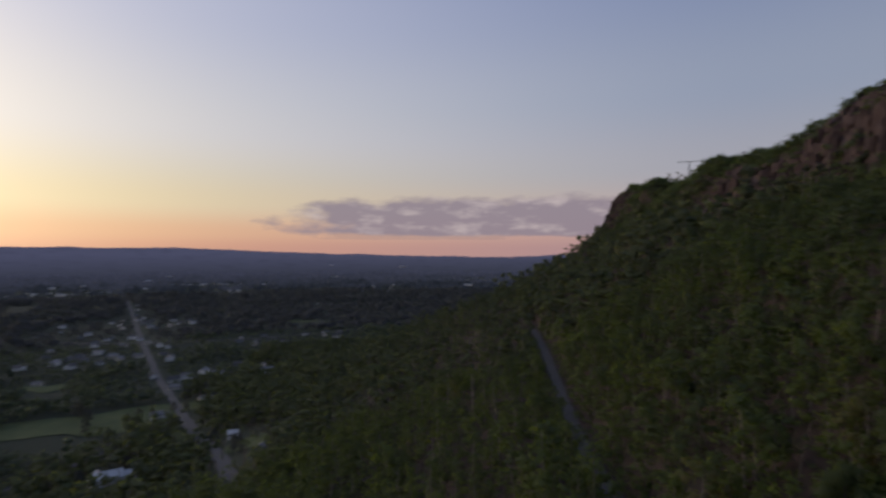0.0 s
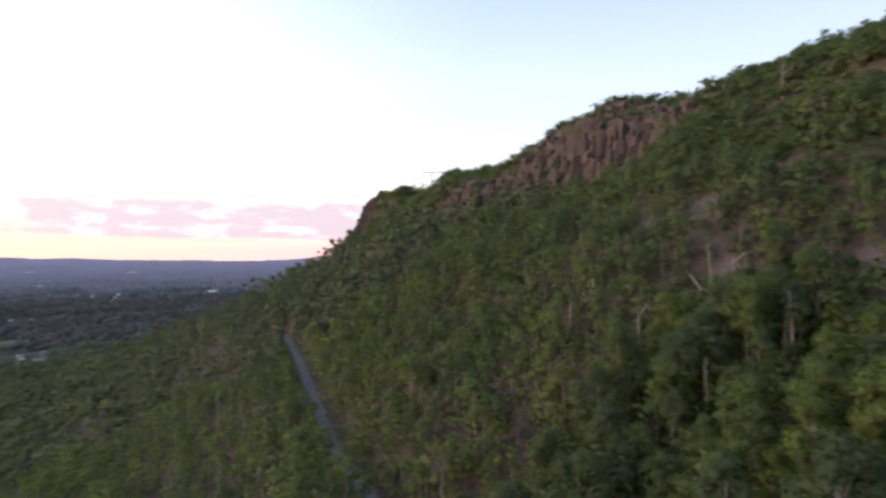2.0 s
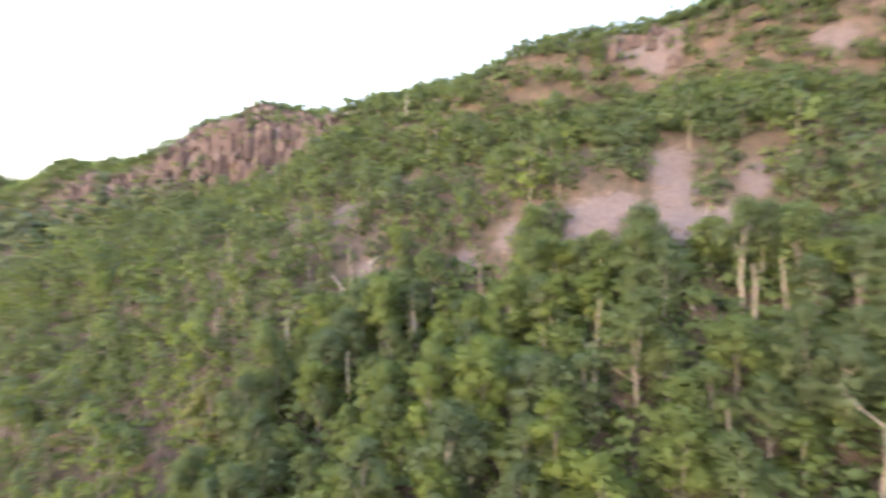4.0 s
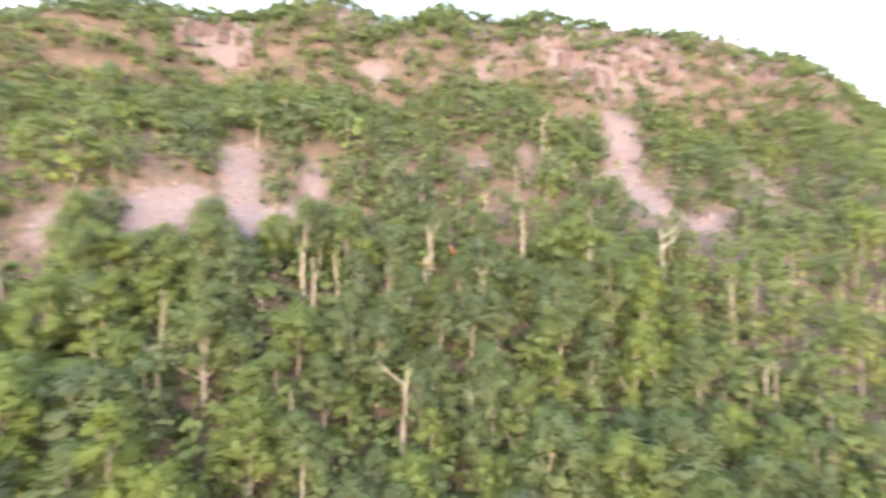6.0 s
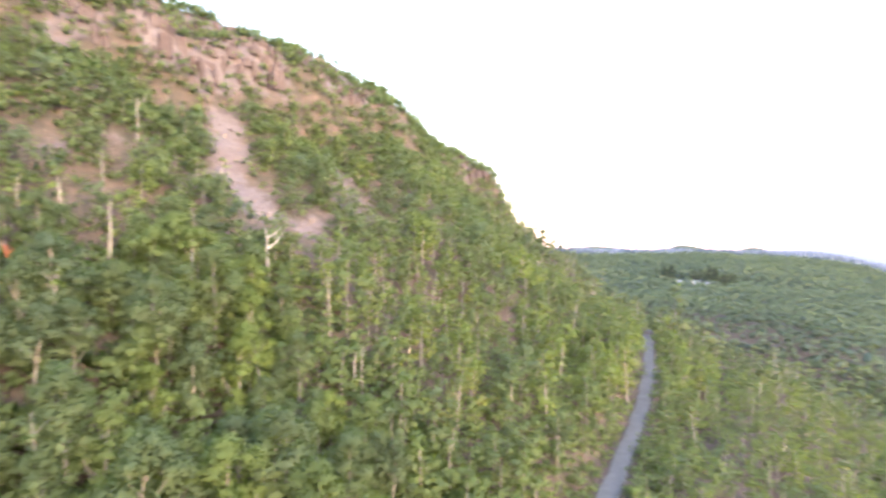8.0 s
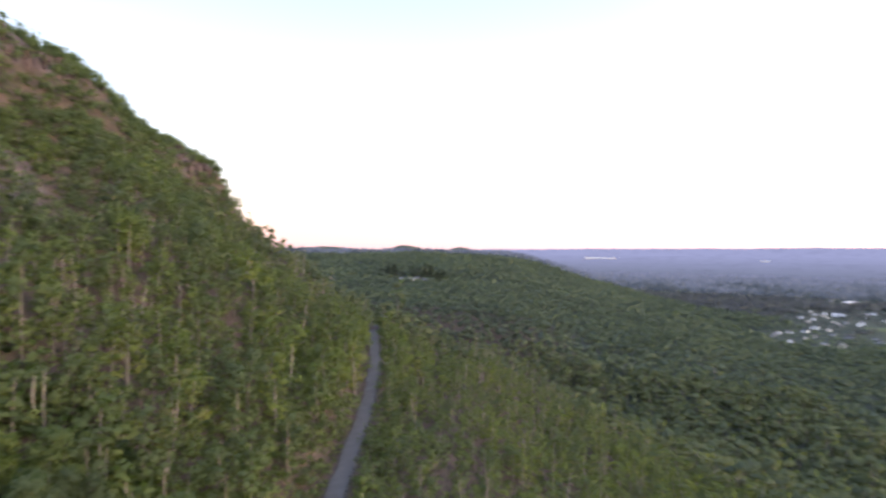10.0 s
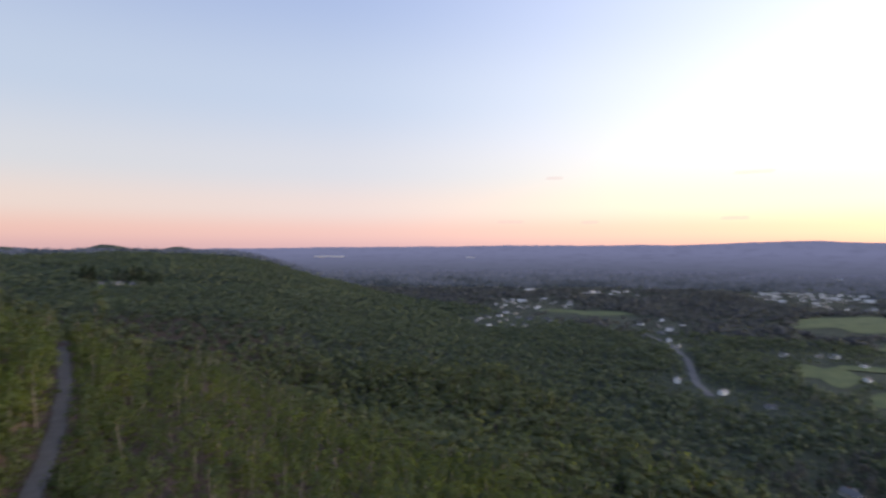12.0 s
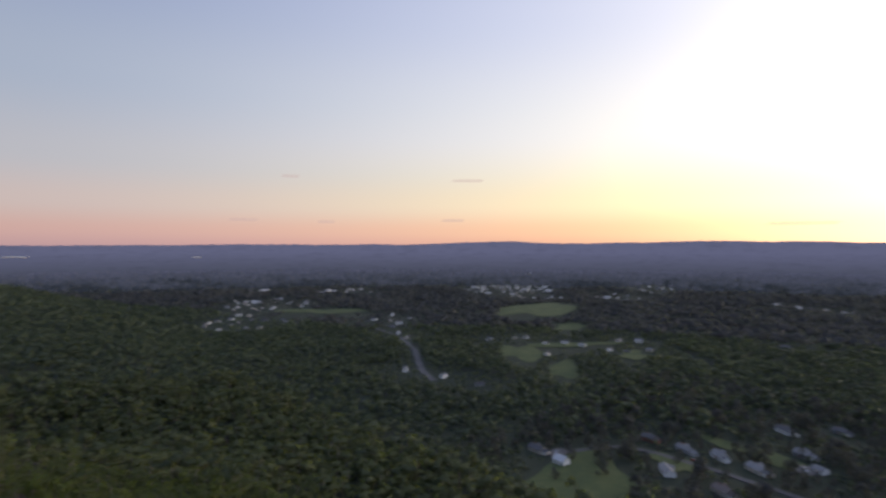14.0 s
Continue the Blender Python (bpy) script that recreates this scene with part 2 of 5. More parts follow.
def painted(name, colour, vary=.2, rough=.7):
    """Siding or shingles in one colour, weathered, a little different on each house."""
    m, n, bsdf, out = material(name)
    p = place(n)
    own = n.add("ShaderNodeObjectInfo").outputs["Random"]
    wear = n.math("MULTIPLY_ADD", n.noise(.6, 4, .6, p), .5, .75)
    wear = n.math("MULTIPLY", wear, n.math("MULTIPLY_ADD", own, vary * 2, 1 - vary))
    n.put(bsdf, Base_Color=n.mix(1.0, colour, n.mix(wear, (0, 0, 0), (1, 1, 1)), "MULTIPLY"), Roughness=rough)
    bsdf.inputs["Specular IOR Level"].default_value = 0.15
    bump(n, bsdf, n.noise(5, 2, .5, p), .3, .03)
    return m


WALLS = [painted("white_siding", (.8, .79, .77)), painted("cream_siding", (.6, .55, .47)), painted("grey_siding", (.28, .29, .3)), painted("brick_red_siding", (.34, .17, .13))]
ROOFS = [painted("grey_shingles", (.13, .125, .125), .3, .8), painted("pale_shingles", (.26, .25, .245), .3, .7), painted("brown_shingles", (.2, .16, .14), .3, .7), painted("white_metal_roof", (.62, .61, .6), .1, .5)]
BRICK = painted("chimney_brick", (.3, .15, .11))
TRIM = painted("white_trim", (.8, .8, .78))


def glass_material():
    m, n, bsdf, out = material("window_glass")
    n.put(bsdf, Base_Color=(.03, .035, .045, 1), Roughness=.08)
    return m


def water_material():
    m, n, bsdf, out = material("pond_water")
    n.put(bsdf, Base_Color=(.02, .025, .03, 1), Roughness=.05)
    bump(n, bsdf, n.noise(.8, 2, .5, place(n)), .05, .05)
    return m


PANE, WATER = glass_material(), water_material()


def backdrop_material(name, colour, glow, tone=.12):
    """A plain backdrop: air-blue haze painted as a faint glow of its own."""
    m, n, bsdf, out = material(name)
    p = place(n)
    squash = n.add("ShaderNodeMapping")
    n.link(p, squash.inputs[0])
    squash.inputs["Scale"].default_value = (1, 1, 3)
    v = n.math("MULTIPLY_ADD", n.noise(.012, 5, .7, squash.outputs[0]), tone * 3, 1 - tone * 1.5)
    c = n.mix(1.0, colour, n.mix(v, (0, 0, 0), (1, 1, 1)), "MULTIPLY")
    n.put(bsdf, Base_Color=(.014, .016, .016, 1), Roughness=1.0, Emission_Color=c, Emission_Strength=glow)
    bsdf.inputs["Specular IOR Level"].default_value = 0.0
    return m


# ---- builders ----
def mesh_from(name, verts, faces_flat, sizes, mats, mat_index=None, attrs=None, smooth=False, normals=None):
    """One mesh from flat numpy arrays."""
    me = bpy.data.meshes.new(name)
    verts = np.asarray(verts, np.float32)
    faces_flat, sizes = np.asarray(faces_flat, np.int32), np.asarray(sizes, np.int32)
    me.vertices.add(len(verts))
    me.vertices.foreach_set("co", verts.ravel())
    me.loops.add(len(faces_flat))
    me.loops.foreach_set("vertex_index", faces_flat)
    me.polygons.add(len(sizes))
    me.polygons.foreach_set("loop_start", np.concatenate([[0], np.cumsum(sizes)[:-1]]).astype(np.int32))
    me.polygons.foreach_set("loop_total", sizes)
    for m in mats:
        me.materials.append(m)
    if mat_index is not None:
        me.polygons.foreach_set("material_index", np.asarray(mat_index, np.int32))
    for key, values in (attrs or {}).items():
        a = me.attributes.new(key, "FLOAT", "POINT")
        a.data.foreach_set("value", np.asarray(values, np.float32))
    me.polygons.foreach_set("use_smooth", np.full(len(sizes), smooth))
    me.update(calc_edges=True)
    me.validate()
    if normals is not None:
        me.polygons.foreach_set("use_smooth", np.full(len(sizes), True))
        me.normals_split_custom_set_from_vertices(normals)
    return me


def part(name, bm, mat, parent=None, label="", smooth=False):
    """Links a bmesh as one mesh object, under a thing or a part."""
    me = bpy.data.meshes.new(name)
    bm.to_mesh(me)
    bm.free()
    me.materials.append(mat)
    if smooth:
        me.polygons.foreach_set("use_smooth", np.full(len(me.polygons), True))
    ob = new(name, me)
    ob.parent = parent
    return tagged(ob, label) if label else ob


def box(bm, x0, x1, y0, y1, z0, z1, bevel=0.0):
    v = [bm.verts.new(c) for c in ((x0, y0, z0), (x1, y0, z0), (x1, y1, z0), (x0, y1, z0), (x0, y0, z1), (x1, y0, z1), (x1, y1, z1), (x0, y1, z1))]
    fs = [bm.faces.new([v[i] for i in q]) for q in ((3, 2, 1, 0), (4, 5, 6, 7), (0, 1, 5, 4), (1, 2, 6, 5), (2, 3, 7, 6), (3, 0, 4, 7))]
    if bevel:
        bmesh.ops.bevel(bm, geom=list({e for f in fs for e in f.edges}), offset=bevel, segments=1, affect="EDGES")


def tube(path, radii, sides):
    """Verts, triangles and normals of a tapered tube along a path."""
    path, radii = np.asarray(path, float), np.asarray(radii, float)
    a = np.arange(sides) / sides * 2 * np.pi
    way = np.gradient(path, axis=0)
    way /= np.linalg.norm(way, axis=1)[:, None] + 1e-9
    ref = np.where(np.abs(way[:, 2:3]) > .9, np.array([[1., 0, 0]]), np.array([[0., 0, 1]]))
    s = np.cross(way, ref)
    s /= np.linalg.norm(s, axis=1)[:, None] + 1e-9
    t = np.cross(way, s)
    v = path[:, None] + radii[:, None, None] * (np.cos(a)[None, :, None] * s[:, None] + np.sin(a)[None, :, None] * t[:, None])
    q = []
    for i in range(len(path) - 1):
        for j in range(sides):
            k = (j + 1) % sides
            q.append((i * sides + j, i * sides + k, (i + 1) * sides + k))
            q.append((i * sides + j, (i + 1) * sides + k, (i + 1) * sides + j))
    return v.reshape(-1, 3), np.array(q), ((v - path[:, None]) / (radii[:, None, None] + 1e-9)).reshape(-1, 3)


CORE_V = np.array([(1, 0, 0), (-1, 0, 0), (0, 1, 0), (0, -1, 0), (0, 0, 1), (0, 0, -1)], float)
CORE_Q = np.array([(0, 2, 4), (2, 1, 4), (1, 3, 4), (3, 0, 4), (2, 0, 5), (1, 2, 5), (3, 1, 5), (0, 3, 5)])


def sprays(rng, centres, radii, count, size, flat=.75, fill=.44):
    """A crown: a round core for each clump, and small leaf sprays set about its skin."""
    bv, bq = CORE_V, CORE_Q
    middle, reach = centres.mean(0) - np.array([0, 0, .5]), np.abs(centres - centres.mean(0)).max() + 1e-6
    vs, qs, ns, base = [], [], [], 0
    for c, r in zip(centres, radii):
        a = rng.uniform(0, 6.283)
        d = np.stack([bv[:, 0] * np.cos(a) - bv[:, 1] * np.sin(a), bv[:, 0] * np.sin(a) + bv[:, 1] * np.cos(a), bv[:, 2]], 1)
        vs.append(c + d * (r * rng.uniform(fill - .12, fill + .12, len(bv)))[:, None] * np.array([1, 1, flat]))
        qs.append(bq + base)
        out = (c - middle) / reach
        ns.append(d * .3 + out * .5 + np.array([0, 0, .4]))
        base += len(bv)
    k = rng.randint(0, len(centres), count)
    d = rng.normal(size=(count, 3))
    d[:, 2] = d[:, 2] * .8 + .2
    d /= np.linalg.norm(d, axis=1)[:, None]
    c = centres[k] + d * radii[k][:, None] * rng.uniform(.5, 1.2 - max(0, fill - .44) * .6, count)[:, None] * np.array([1, 1, flat])
    nrm = d + rng.normal(size=(count, 3)) * .6
    nrm /= np.linalg.norm(nrm, axis=1)[:, None]
    s = np.cross(nrm, rng.normal(size=(count, 3)))
    s /= np.linalg.norm(s, axis=1)[:, None]
    t = np.cross(nrm, s)
    w = (size * rng.uniform(.6, 1.35, count))[:, None]
    vs.append(np.stack([c - s * w * .5 - t * w * .35, c + s * w * .5 - t * w * .3 - nrm * w * .1, c + t * w * .65], 1).reshape(-1, 3))
    qs.append(np.arange(count * 3).reshape(-1, 3) + base)
    soft = d * .34 + nrm * .12 + (c - middle) / reach * .55 + np.array([0, 0, .42])
    ns.append(np.repeat(soft, 3, 0))
    n = np.concatenate(ns)
    return np.concatenate(vs), np.concatenate(qs), n / np.linalg.norm(n, axis=1)[:, None]


def tree_shape(rng, height, spread, bare, clumps, leaves, size, sides, limbs, conifer=False, fill=.44):
    """Trunk with limbs and a crown of clumps, about its foot. Returns the trunk's and the crown's verts, triangles and normals."""
    lean = rng.normal(size=2) * .05 * height
    zs = np.linspace(-.8, height * .86, 5 if sides > 4 else 3)
    path = np.stack([lean[0] * (zs / height) ** 2 + rng.normal(size=len(zs)) * .08, lean[1] * (zs / height) ** 2 + rng.normal(size=len(zs)) * .08, zs], 1)
    r0 = .014 * height + .03
    tv, tq, tn = tube(path, np.linspace(r0, r0 * .25, len(zs)), sides)
    cs, rs = [], []
    for i in range(clumps):
        f = (i + rng.uniform(0, 1)) / clumps
        z = height * (bare + (1 - bare) * f * .92)
        wide = (np.sin(np.pi * min(1, .18 + .82 * f)) ** .6 if not conifer else (1.05 - f)) * spread
        a, rad = rng.uniform(0, 6.283), wide * rng.uniform(.2, .95)
        cs.append((np.cos(a) * rad + lean[0] * f, np.sin(a) * rad + lean[1] * f, z))
        rs.append(spread * rng.uniform(*((.3, .5) if clumps < 8 else ((.26, .42) if clumps < 15 else (.22, .4)))) * (1 if not conifer else (1.15 - f)))
    cs, rs = np.array(cs), np.array(rs)
    for i in range(limbs):
        c = cs[rng.randint(len(cs))]
        z0 = max(height * .2, c[2] - rng.uniform(.15, .35) * height)
        lv, lq, lm = tube([(lean[0] * z0 / height, lean[1] * z0 / height, z0), (c[0] * .6, c[1] * .6, (z0 + c[2]) / 2), c], [r0 * .5, r0 * .32, r0 * .12], 4)
        tq = np.concatenate([tq, lq + len(tv)])
        tv, tn = np.concatenate([tv, lv]), np.concatenate([tn, lm])
    return (tv, tq, tn), sprays(rng, cs, rs, leaves, size, .82 if not conifer else .45, fill)


def joined(name, protos, spots, scales, spins, tints, mats, label, category):
    """One object of stuff: prototypes set down at the spots, each with its own size, turn and tint."""
    rng = np.random.RandomState(len(spots))
    which = rng.randint(0, len(protos), len(spots))
    vs, fs, mi, ti, ns, base = [], [], [], [], [], 0
    for k, ((tv, tq, tn), (cv, cq, cn)) in enumerate(protos):
        sel = np.where(which == k)[0]
        if not len(sel):
            continue
        pv = np.concatenate([tv, cv]) if len(tv) else cv
        pq = np.concatenate([tq, cq + len(tv)]) if len(tv) else cq
        c, s = np.cos(spins[sel]), np.sin(spins[sel])
        sx, sz = scales[sel, 0], scales[sel, 1]
        x = (pv[None, :, 0] * c[:, None] - pv[None, :, 1] * s[:, None]) * sx[:, None] + spots[sel, 0:1]
        y = (pv[None, :, 0] * s[:, None] + pv[None, :, 1] * c[:, None]) * sx[:, None] + spots[sel, 1:2]
        z = pv[None, :, 2] * sz[:, None] + spots[sel, 2:3]
        vs.append(np.stack([x, y, z], 2).reshape(-1, 3))
        pn = np.concatenate([tn, cn]) if len(tv) else cn
        nx = pn[None, :, 0] * c[:, None] - pn[None, :, 1] * s[:, None]
        ny = pn[None, :, 0] * s[:, None] + pn[None, :, 1] * c[:, None]
        ns.append(np.stack([nx, ny, np.broadcast_to(pn[None, :, 2], nx.shape)], 2).reshape(-1, 3))
        fs.append((pq[None] + (np.arange(len(sel)) * len(pv))[:, None, None] + base).reshape(-1, 3))
        mi.append(np.tile(np.concatenate([np.ones(len(tq), int), np.zeros(len(cq), int)]), len(sel)))
        ti.append(np.repeat(tints[sel], len(pv)))
        base += len(sel) * len(pv)
    fs = np.concatenate(fs)
    me = mesh_from(name, np.concatenate(vs), fs.ravel(), np.full(len(fs), 3), mats, np.concatenate(mi), {"tint": np.concatenate(ti)}, normals=np.concatenate(ns))
    return tagged(new(name, me), label, category, kind="stuff")


# ---- the ground: one sheet to the horizon ----
def spaced(lo, hi, fine, reach, grow=1.09, cap=70):
    mid = list(np.arange(lo, hi + .01, fine))
    up, s = [hi], fine
    while up[-1] < reach:
        s = min(s * grow, cap)
        up.append(up[-1] + s)
    down, s = [lo], fine
    while down[-1] > -reach:
        s = min(s * grow, cap)
        down.append(down[-1] - s)
    return np.array(down[:0:-1] + mid + up[1:])


SCREE = [(90.5, 22.4, 5, 6), (93, 17, 3, 3), (101.7, 12.1, 5.2, 3.6), (96, 10.8, 5, 4), (90, 8.4, 5.5, 4.6), (98.9, -.9, 4.4, 2.8), (93, 2, 2.5, 3), (89.8, 37.2, 3.2, 2.9), (85.5, 43, 2.6, 3),
         (95, 76.9, 3.8, 4.8), (82, 62, 2.2, 3.4), (130, 19.2, 2, 4.8), (125.4, -14.6, 1.8, 5.4), (126.5, -41.7, 3, 5), (102.8, -31.9, 2.2, 2.4), (104.3, -41.5, 2, 2), (92, 88, 3, 4), (76, 3, 1.6, 2.6)]
SCREE += [(119.5, -73, 4.5, 4.5), (113.5, -69.5, 6, 6.2), (106.5, -65.4, 4.5, 5), (101, -67.5, 4, 5), (96, -66.5, 5, 5), (90, -73, 4.5, 4), (93, -77, 3, 3), (112, -103, 5, 3.6), (106, -98.5, 5, 3.6), (99, -92, 4, 3)]
CLIFFS = [(-97, -57, 126, 135.5), (-112, -70, 135.5, 141), (-148, -110, 130, 141), (-53, -40, 130, 140), (-19, -8, 135, 141), (13, 28, 129.5, 137), (104, 206, 118, 141), (206, 262, 116, 132), (-203, -190, 129, 139), (392, 425, 120, 140)]


def scree_at(x, y):
    d = np.full(np.shape(x), -1.0)
    for cx, cy, rx, ry in SCREE:
        d = np.maximum(d, 1 - np.hypot((x - cx) / (rx * 1.15), (y - cy) / (ry * 1.15)))
    return np.clip(d + .22, 0, 1)


def cliff_at(x, y):
    on = np.zeros(np.shape(x))
    turn = 0.9 * np.maximum(y - 415, 0) + 1.0 * np.maximum(-y - 212, 0)
    u = x - turn
    for a, b, lo, hi in CLIFFS:
        on = np.maximum(on, step(y, a - 4, a + 3) * (1 - step(y, b - 3, b + 4)) * step(u, lo - 2, lo + 1) * (1 - step(u, hi - 2, hi + 2)))
    return on


def road_gap(x, y):
    return np.where((y > -235) & (y < 262), np.abs(x - np.interp(y, ROAD_Y, ROAD_X)), 99.0)


def build_ground():
    xs = np.unique(np.concatenate([spaced(18, 160, 2.4, 4900, 1.12), np.arange(22, 62, 1.2)]))
    ys = spaced(-235, 435, 3.2, 4900, 1.12)
    gx, gy = np.meshgrid(xs, ys)
    gz = land(gx, gy)
    w, h = len(xs), len(ys)
    i = (np.arange(h - 1)[:, None] * w + np.arange(w - 1)[None]).ravel()
    q = np.stack([i, i + 1, i + w + 1, i + w], 1)
    x, y = gx.ravel(), gy.ravel()
    rock = np.maximum(scree_at(x, y), cliff_at(x, y))
    slope = step(x, -60, 10) * (1 - step(np.abs(y - 100), 500, 800))
    me = mesh_from("ground", np.stack([x, y, gz.ravel()], 1), q.ravel(), np.full(len(q), 4), [GROUND], attrs={"rock": rock, "slope": slope}, smooth=True)
    tagged(new("ground", me), "wooded hillside and valley floor with bare pink scree", "ground", kind="structure")


build_ground()


# ---- distance: ridges behind the plain, with painted haze ----
RIDGES = [(2660, -2.28), (2740, -2.05), (2820, -1.82), (2900, -1.58), (2980, -1.33), (3060, -1.08), (3140, -.85), (3220, -.62)]


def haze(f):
    """Painted haze: the air-blue emitted from the plain's near woods to the last ridge."""
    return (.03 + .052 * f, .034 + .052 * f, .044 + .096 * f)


def build_backdrop():
    rings = [(r, el, .05) for r, el in RIDGES] + [(3300, None, .05)]
    for k, (r, tops, amp) in enumerate(rings):
        # painted haze turns paler and bluer with each ridge
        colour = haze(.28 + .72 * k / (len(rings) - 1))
        inner = rings[k - 1][0] / r if k else .96
        az = np.arange(0, 360, .2)
        hill = np.interp(az, HILL_A, HILL_E)
        el = hill if tops is None else tops + 0 * az
        el = el + amp * bumps(az * 30, az * 0 + k * 90, 210, 50 + k) + amp * .5 * bumps(az * 30, az * 0 + k * 90, 45, 60 + k)
        if tops is not None:
            el = np.minimum(el, hill - .12)
        a = np.radians(az)
        x, y = r * np.sin(a), r * np.cos(a)
        top = EYE + r * np.tan(np.radians(el))
        n = len(az)
        v = np.concatenate([np.stack([x * inner, y * inner, top * 0 + 1.5], 1), np.stack([x, y, top], 1), np.stack([x * 1.03, y * 1.03, top * 0 - 2], 1)])
        i = np.arange(n)
        j = (i + 1) % n
        q = np.concatenate([np.stack([i, j, j + n, i + n], 1), np.stack([i + n, j + n, j + 2 * n, i + 2 * n], 1)])
        me = mesh_from("backdrop", v, q.ravel(), np.full(len(q), 4), [backdrop_material("painted_haze", colour, 1.0, .3)], smooth=True)
        tagged(new("backdrop_hills", me), "wooded ridges along the horizon, painted haze blue", "hills", kind="structure")


build_backdrop()


def mound(az, el, wide, r, base=-.75):
    """A rounded wooded hill far down the ridge."""
    n = 28
    g = np.linspace(-1, 1, n)
    gu, gv = np.meshgrid(g, g)
    a = radians(az)
    half = r * radians(wide)
    foot, top = EYE + r * math.tan(radians(base)), EYE + r * math.tan(radians(el))
    d = np.hypot(gu, gv)
    z = foot + (top - foot) * np.clip(1 - d ** 1.7, -.4, 1) + bumps(gu * half, gv * half, 60, int(az)) * 2.2
    x, y = r * math.sin(a) + gu * half * math.cos(a) + gv * half * math.sin(a), r * math.cos(a) - gu * half * math.sin(a) + gv * half * math.cos(a)
    i = (np.arange(n - 1)[:, None] * n + np.arange(n - 1)[None]).ravel()
    q = np.stack([i, i + 1, i + n + 1, i + n], 1)
    me = mesh_from("hill", np.stack([x.ravel(), y.ravel(), z.ravel()], 1), q.ravel(), np.full(len(q), 4), [GROUND], attrs={"rock": np.zeros(n * n), "slope": np.zeros(n * n)}, smooth=True)
    tagged(new("backdrop_hill", me), "rounded dark wooded hill far along the ridge", "hill", kind="structure")


mound(158.6, .1, 5.4, 2700, -.5)
mound(166.7, .27, 2.8, 2500, -.5)
mound(172.3, .1, 1.8, 2800, -.45)


def cloud_material(lit, shade, cover=.92):
    m = bpy.data.materials.new("evening_cloud")
    m.use_nodes = True
    n = Tree(m.node_tree)
    out = n.add("ShaderNodeOutputMaterial")
    co = n.add("ShaderNodeTexCoord").outputs["UV"]
    split = n.add("ShaderNodeSeparateXYZ")
    n.link(co, split.inputs[0])
    u, v = split.outputs[0], split.outputs[1]
    stretch = n.add("ShaderNodeMapping")
    n.link(co, stretch.inputs[0])
    stretch.inputs["Scale"].default_value = (10, 2.4, 1)
    big = n.noise(1.0, 6, .6, stretch.outputs[0])
    ends = n.math("MULTIPLY", n.math("MULTIPLY", u, 3.2, clamp=True), n.math("MULTIPLY", n.math("SUBTRACT", 1.0, u), 5.0, clamp=True))
    top = n.math("MULTIPLY", n.math("SUBTRACT", 1.0, v), 2.2, clamp=True)
    foot = n.math("MULTIPLY", v, 7.0, clamp=True)
    body = n.math("MULTIPLY", n.math("MULTIPLY", ends, top), foot)
    dens = n.math("ADD", n.math("MULTIPLY", body, .75), n.math("SUBTRACT", big, .74))
    alpha = n.math("MULTIPLY", dens, 4.0, clamp=True)
    fine = n.add("ShaderNodeMapping")
    n.link(co, fine.inputs[0])
    fine.inputs["Scale"].default_value = (13, 3.2, 1)
    fluff = n.math("MULTIPLY_ADD", n.noise(1.0, 5, .6, fine.outputs[0]), 6.0, -3.0, clamp=True)
    colour = n.mix(fluff, shade, lit)
    glow = n.add("ShaderNodeEmission")
    n.link(colour, glow.inputs[0])
    clear, mix = n.add("ShaderNodeBsdfTransparent"), n.add("ShaderNodeMixShader")
    n.link(n.math("MULTIPLY", alpha, cover), mix.inputs[0])
    n.link(clear.outputs[0], mix.inputs[1])
    n.link(glow.outputs[0], mix.inputs[2])
    n.link(mix.outputs[0], out.inputs[0])
    return m


CLOUD = cloud_material((.64, .54, .51), (.365, .3, .33))
WISP = cloud_material((.5, .38, .33), (.42, .3, .28), .38)


def cloud(az0, az1, el0, el1, mat, label):
    """A far cloud bank on the sky, as a strip of the dome."""
    n, r = 40, 3420
    verts, uv = [], []
    for i in range(n + 1):
        a = radians(az0 + (az1 - az0) * i / n)
        for e in (el0, el1):
            verts.append((r * math.sin(a), r * math.cos(a), EYE + r * math.tan(radians(e))))
    q = np.array([(2 * i, 2 * i + 2, 2 * i + 3, 2 * i + 1) for i in range(n)])
    me = mesh_from("cloud", verts, q.ravel(), np.full(n, 4), [mat])
    layer = me.uv_layers.new(name="uv")
    for p in me.polygons:
        for li in p.loop_indices:
            k = me.loops[li].vertex_index
            layer.data[li].uv = ((k // 2) / n, k % 2)
    return tagged(new("backdrop_cloud", me), label, "cloud", kind="structure")


cloud(-25, 42, 1.0, 6.3, CLOUD, "long mauve evening cloud bank low over the horizon")
cloud(-16, 9, .9, 1.9, WISP, "thin mauve streak of cloud under the bank")
for az, el, w in ((227.5, 6.9, 4.2), (209.5, 7.1, 2.2), (258, 2.2, 7), (205, 2.7, 3.5), (213, 2.6, 2.2), (226, 2.8, 3.0)):
    cloud(az - w / 2, az + w / 2, el - .2, el + .22, WISP, "small thin wisp of evening cloud")


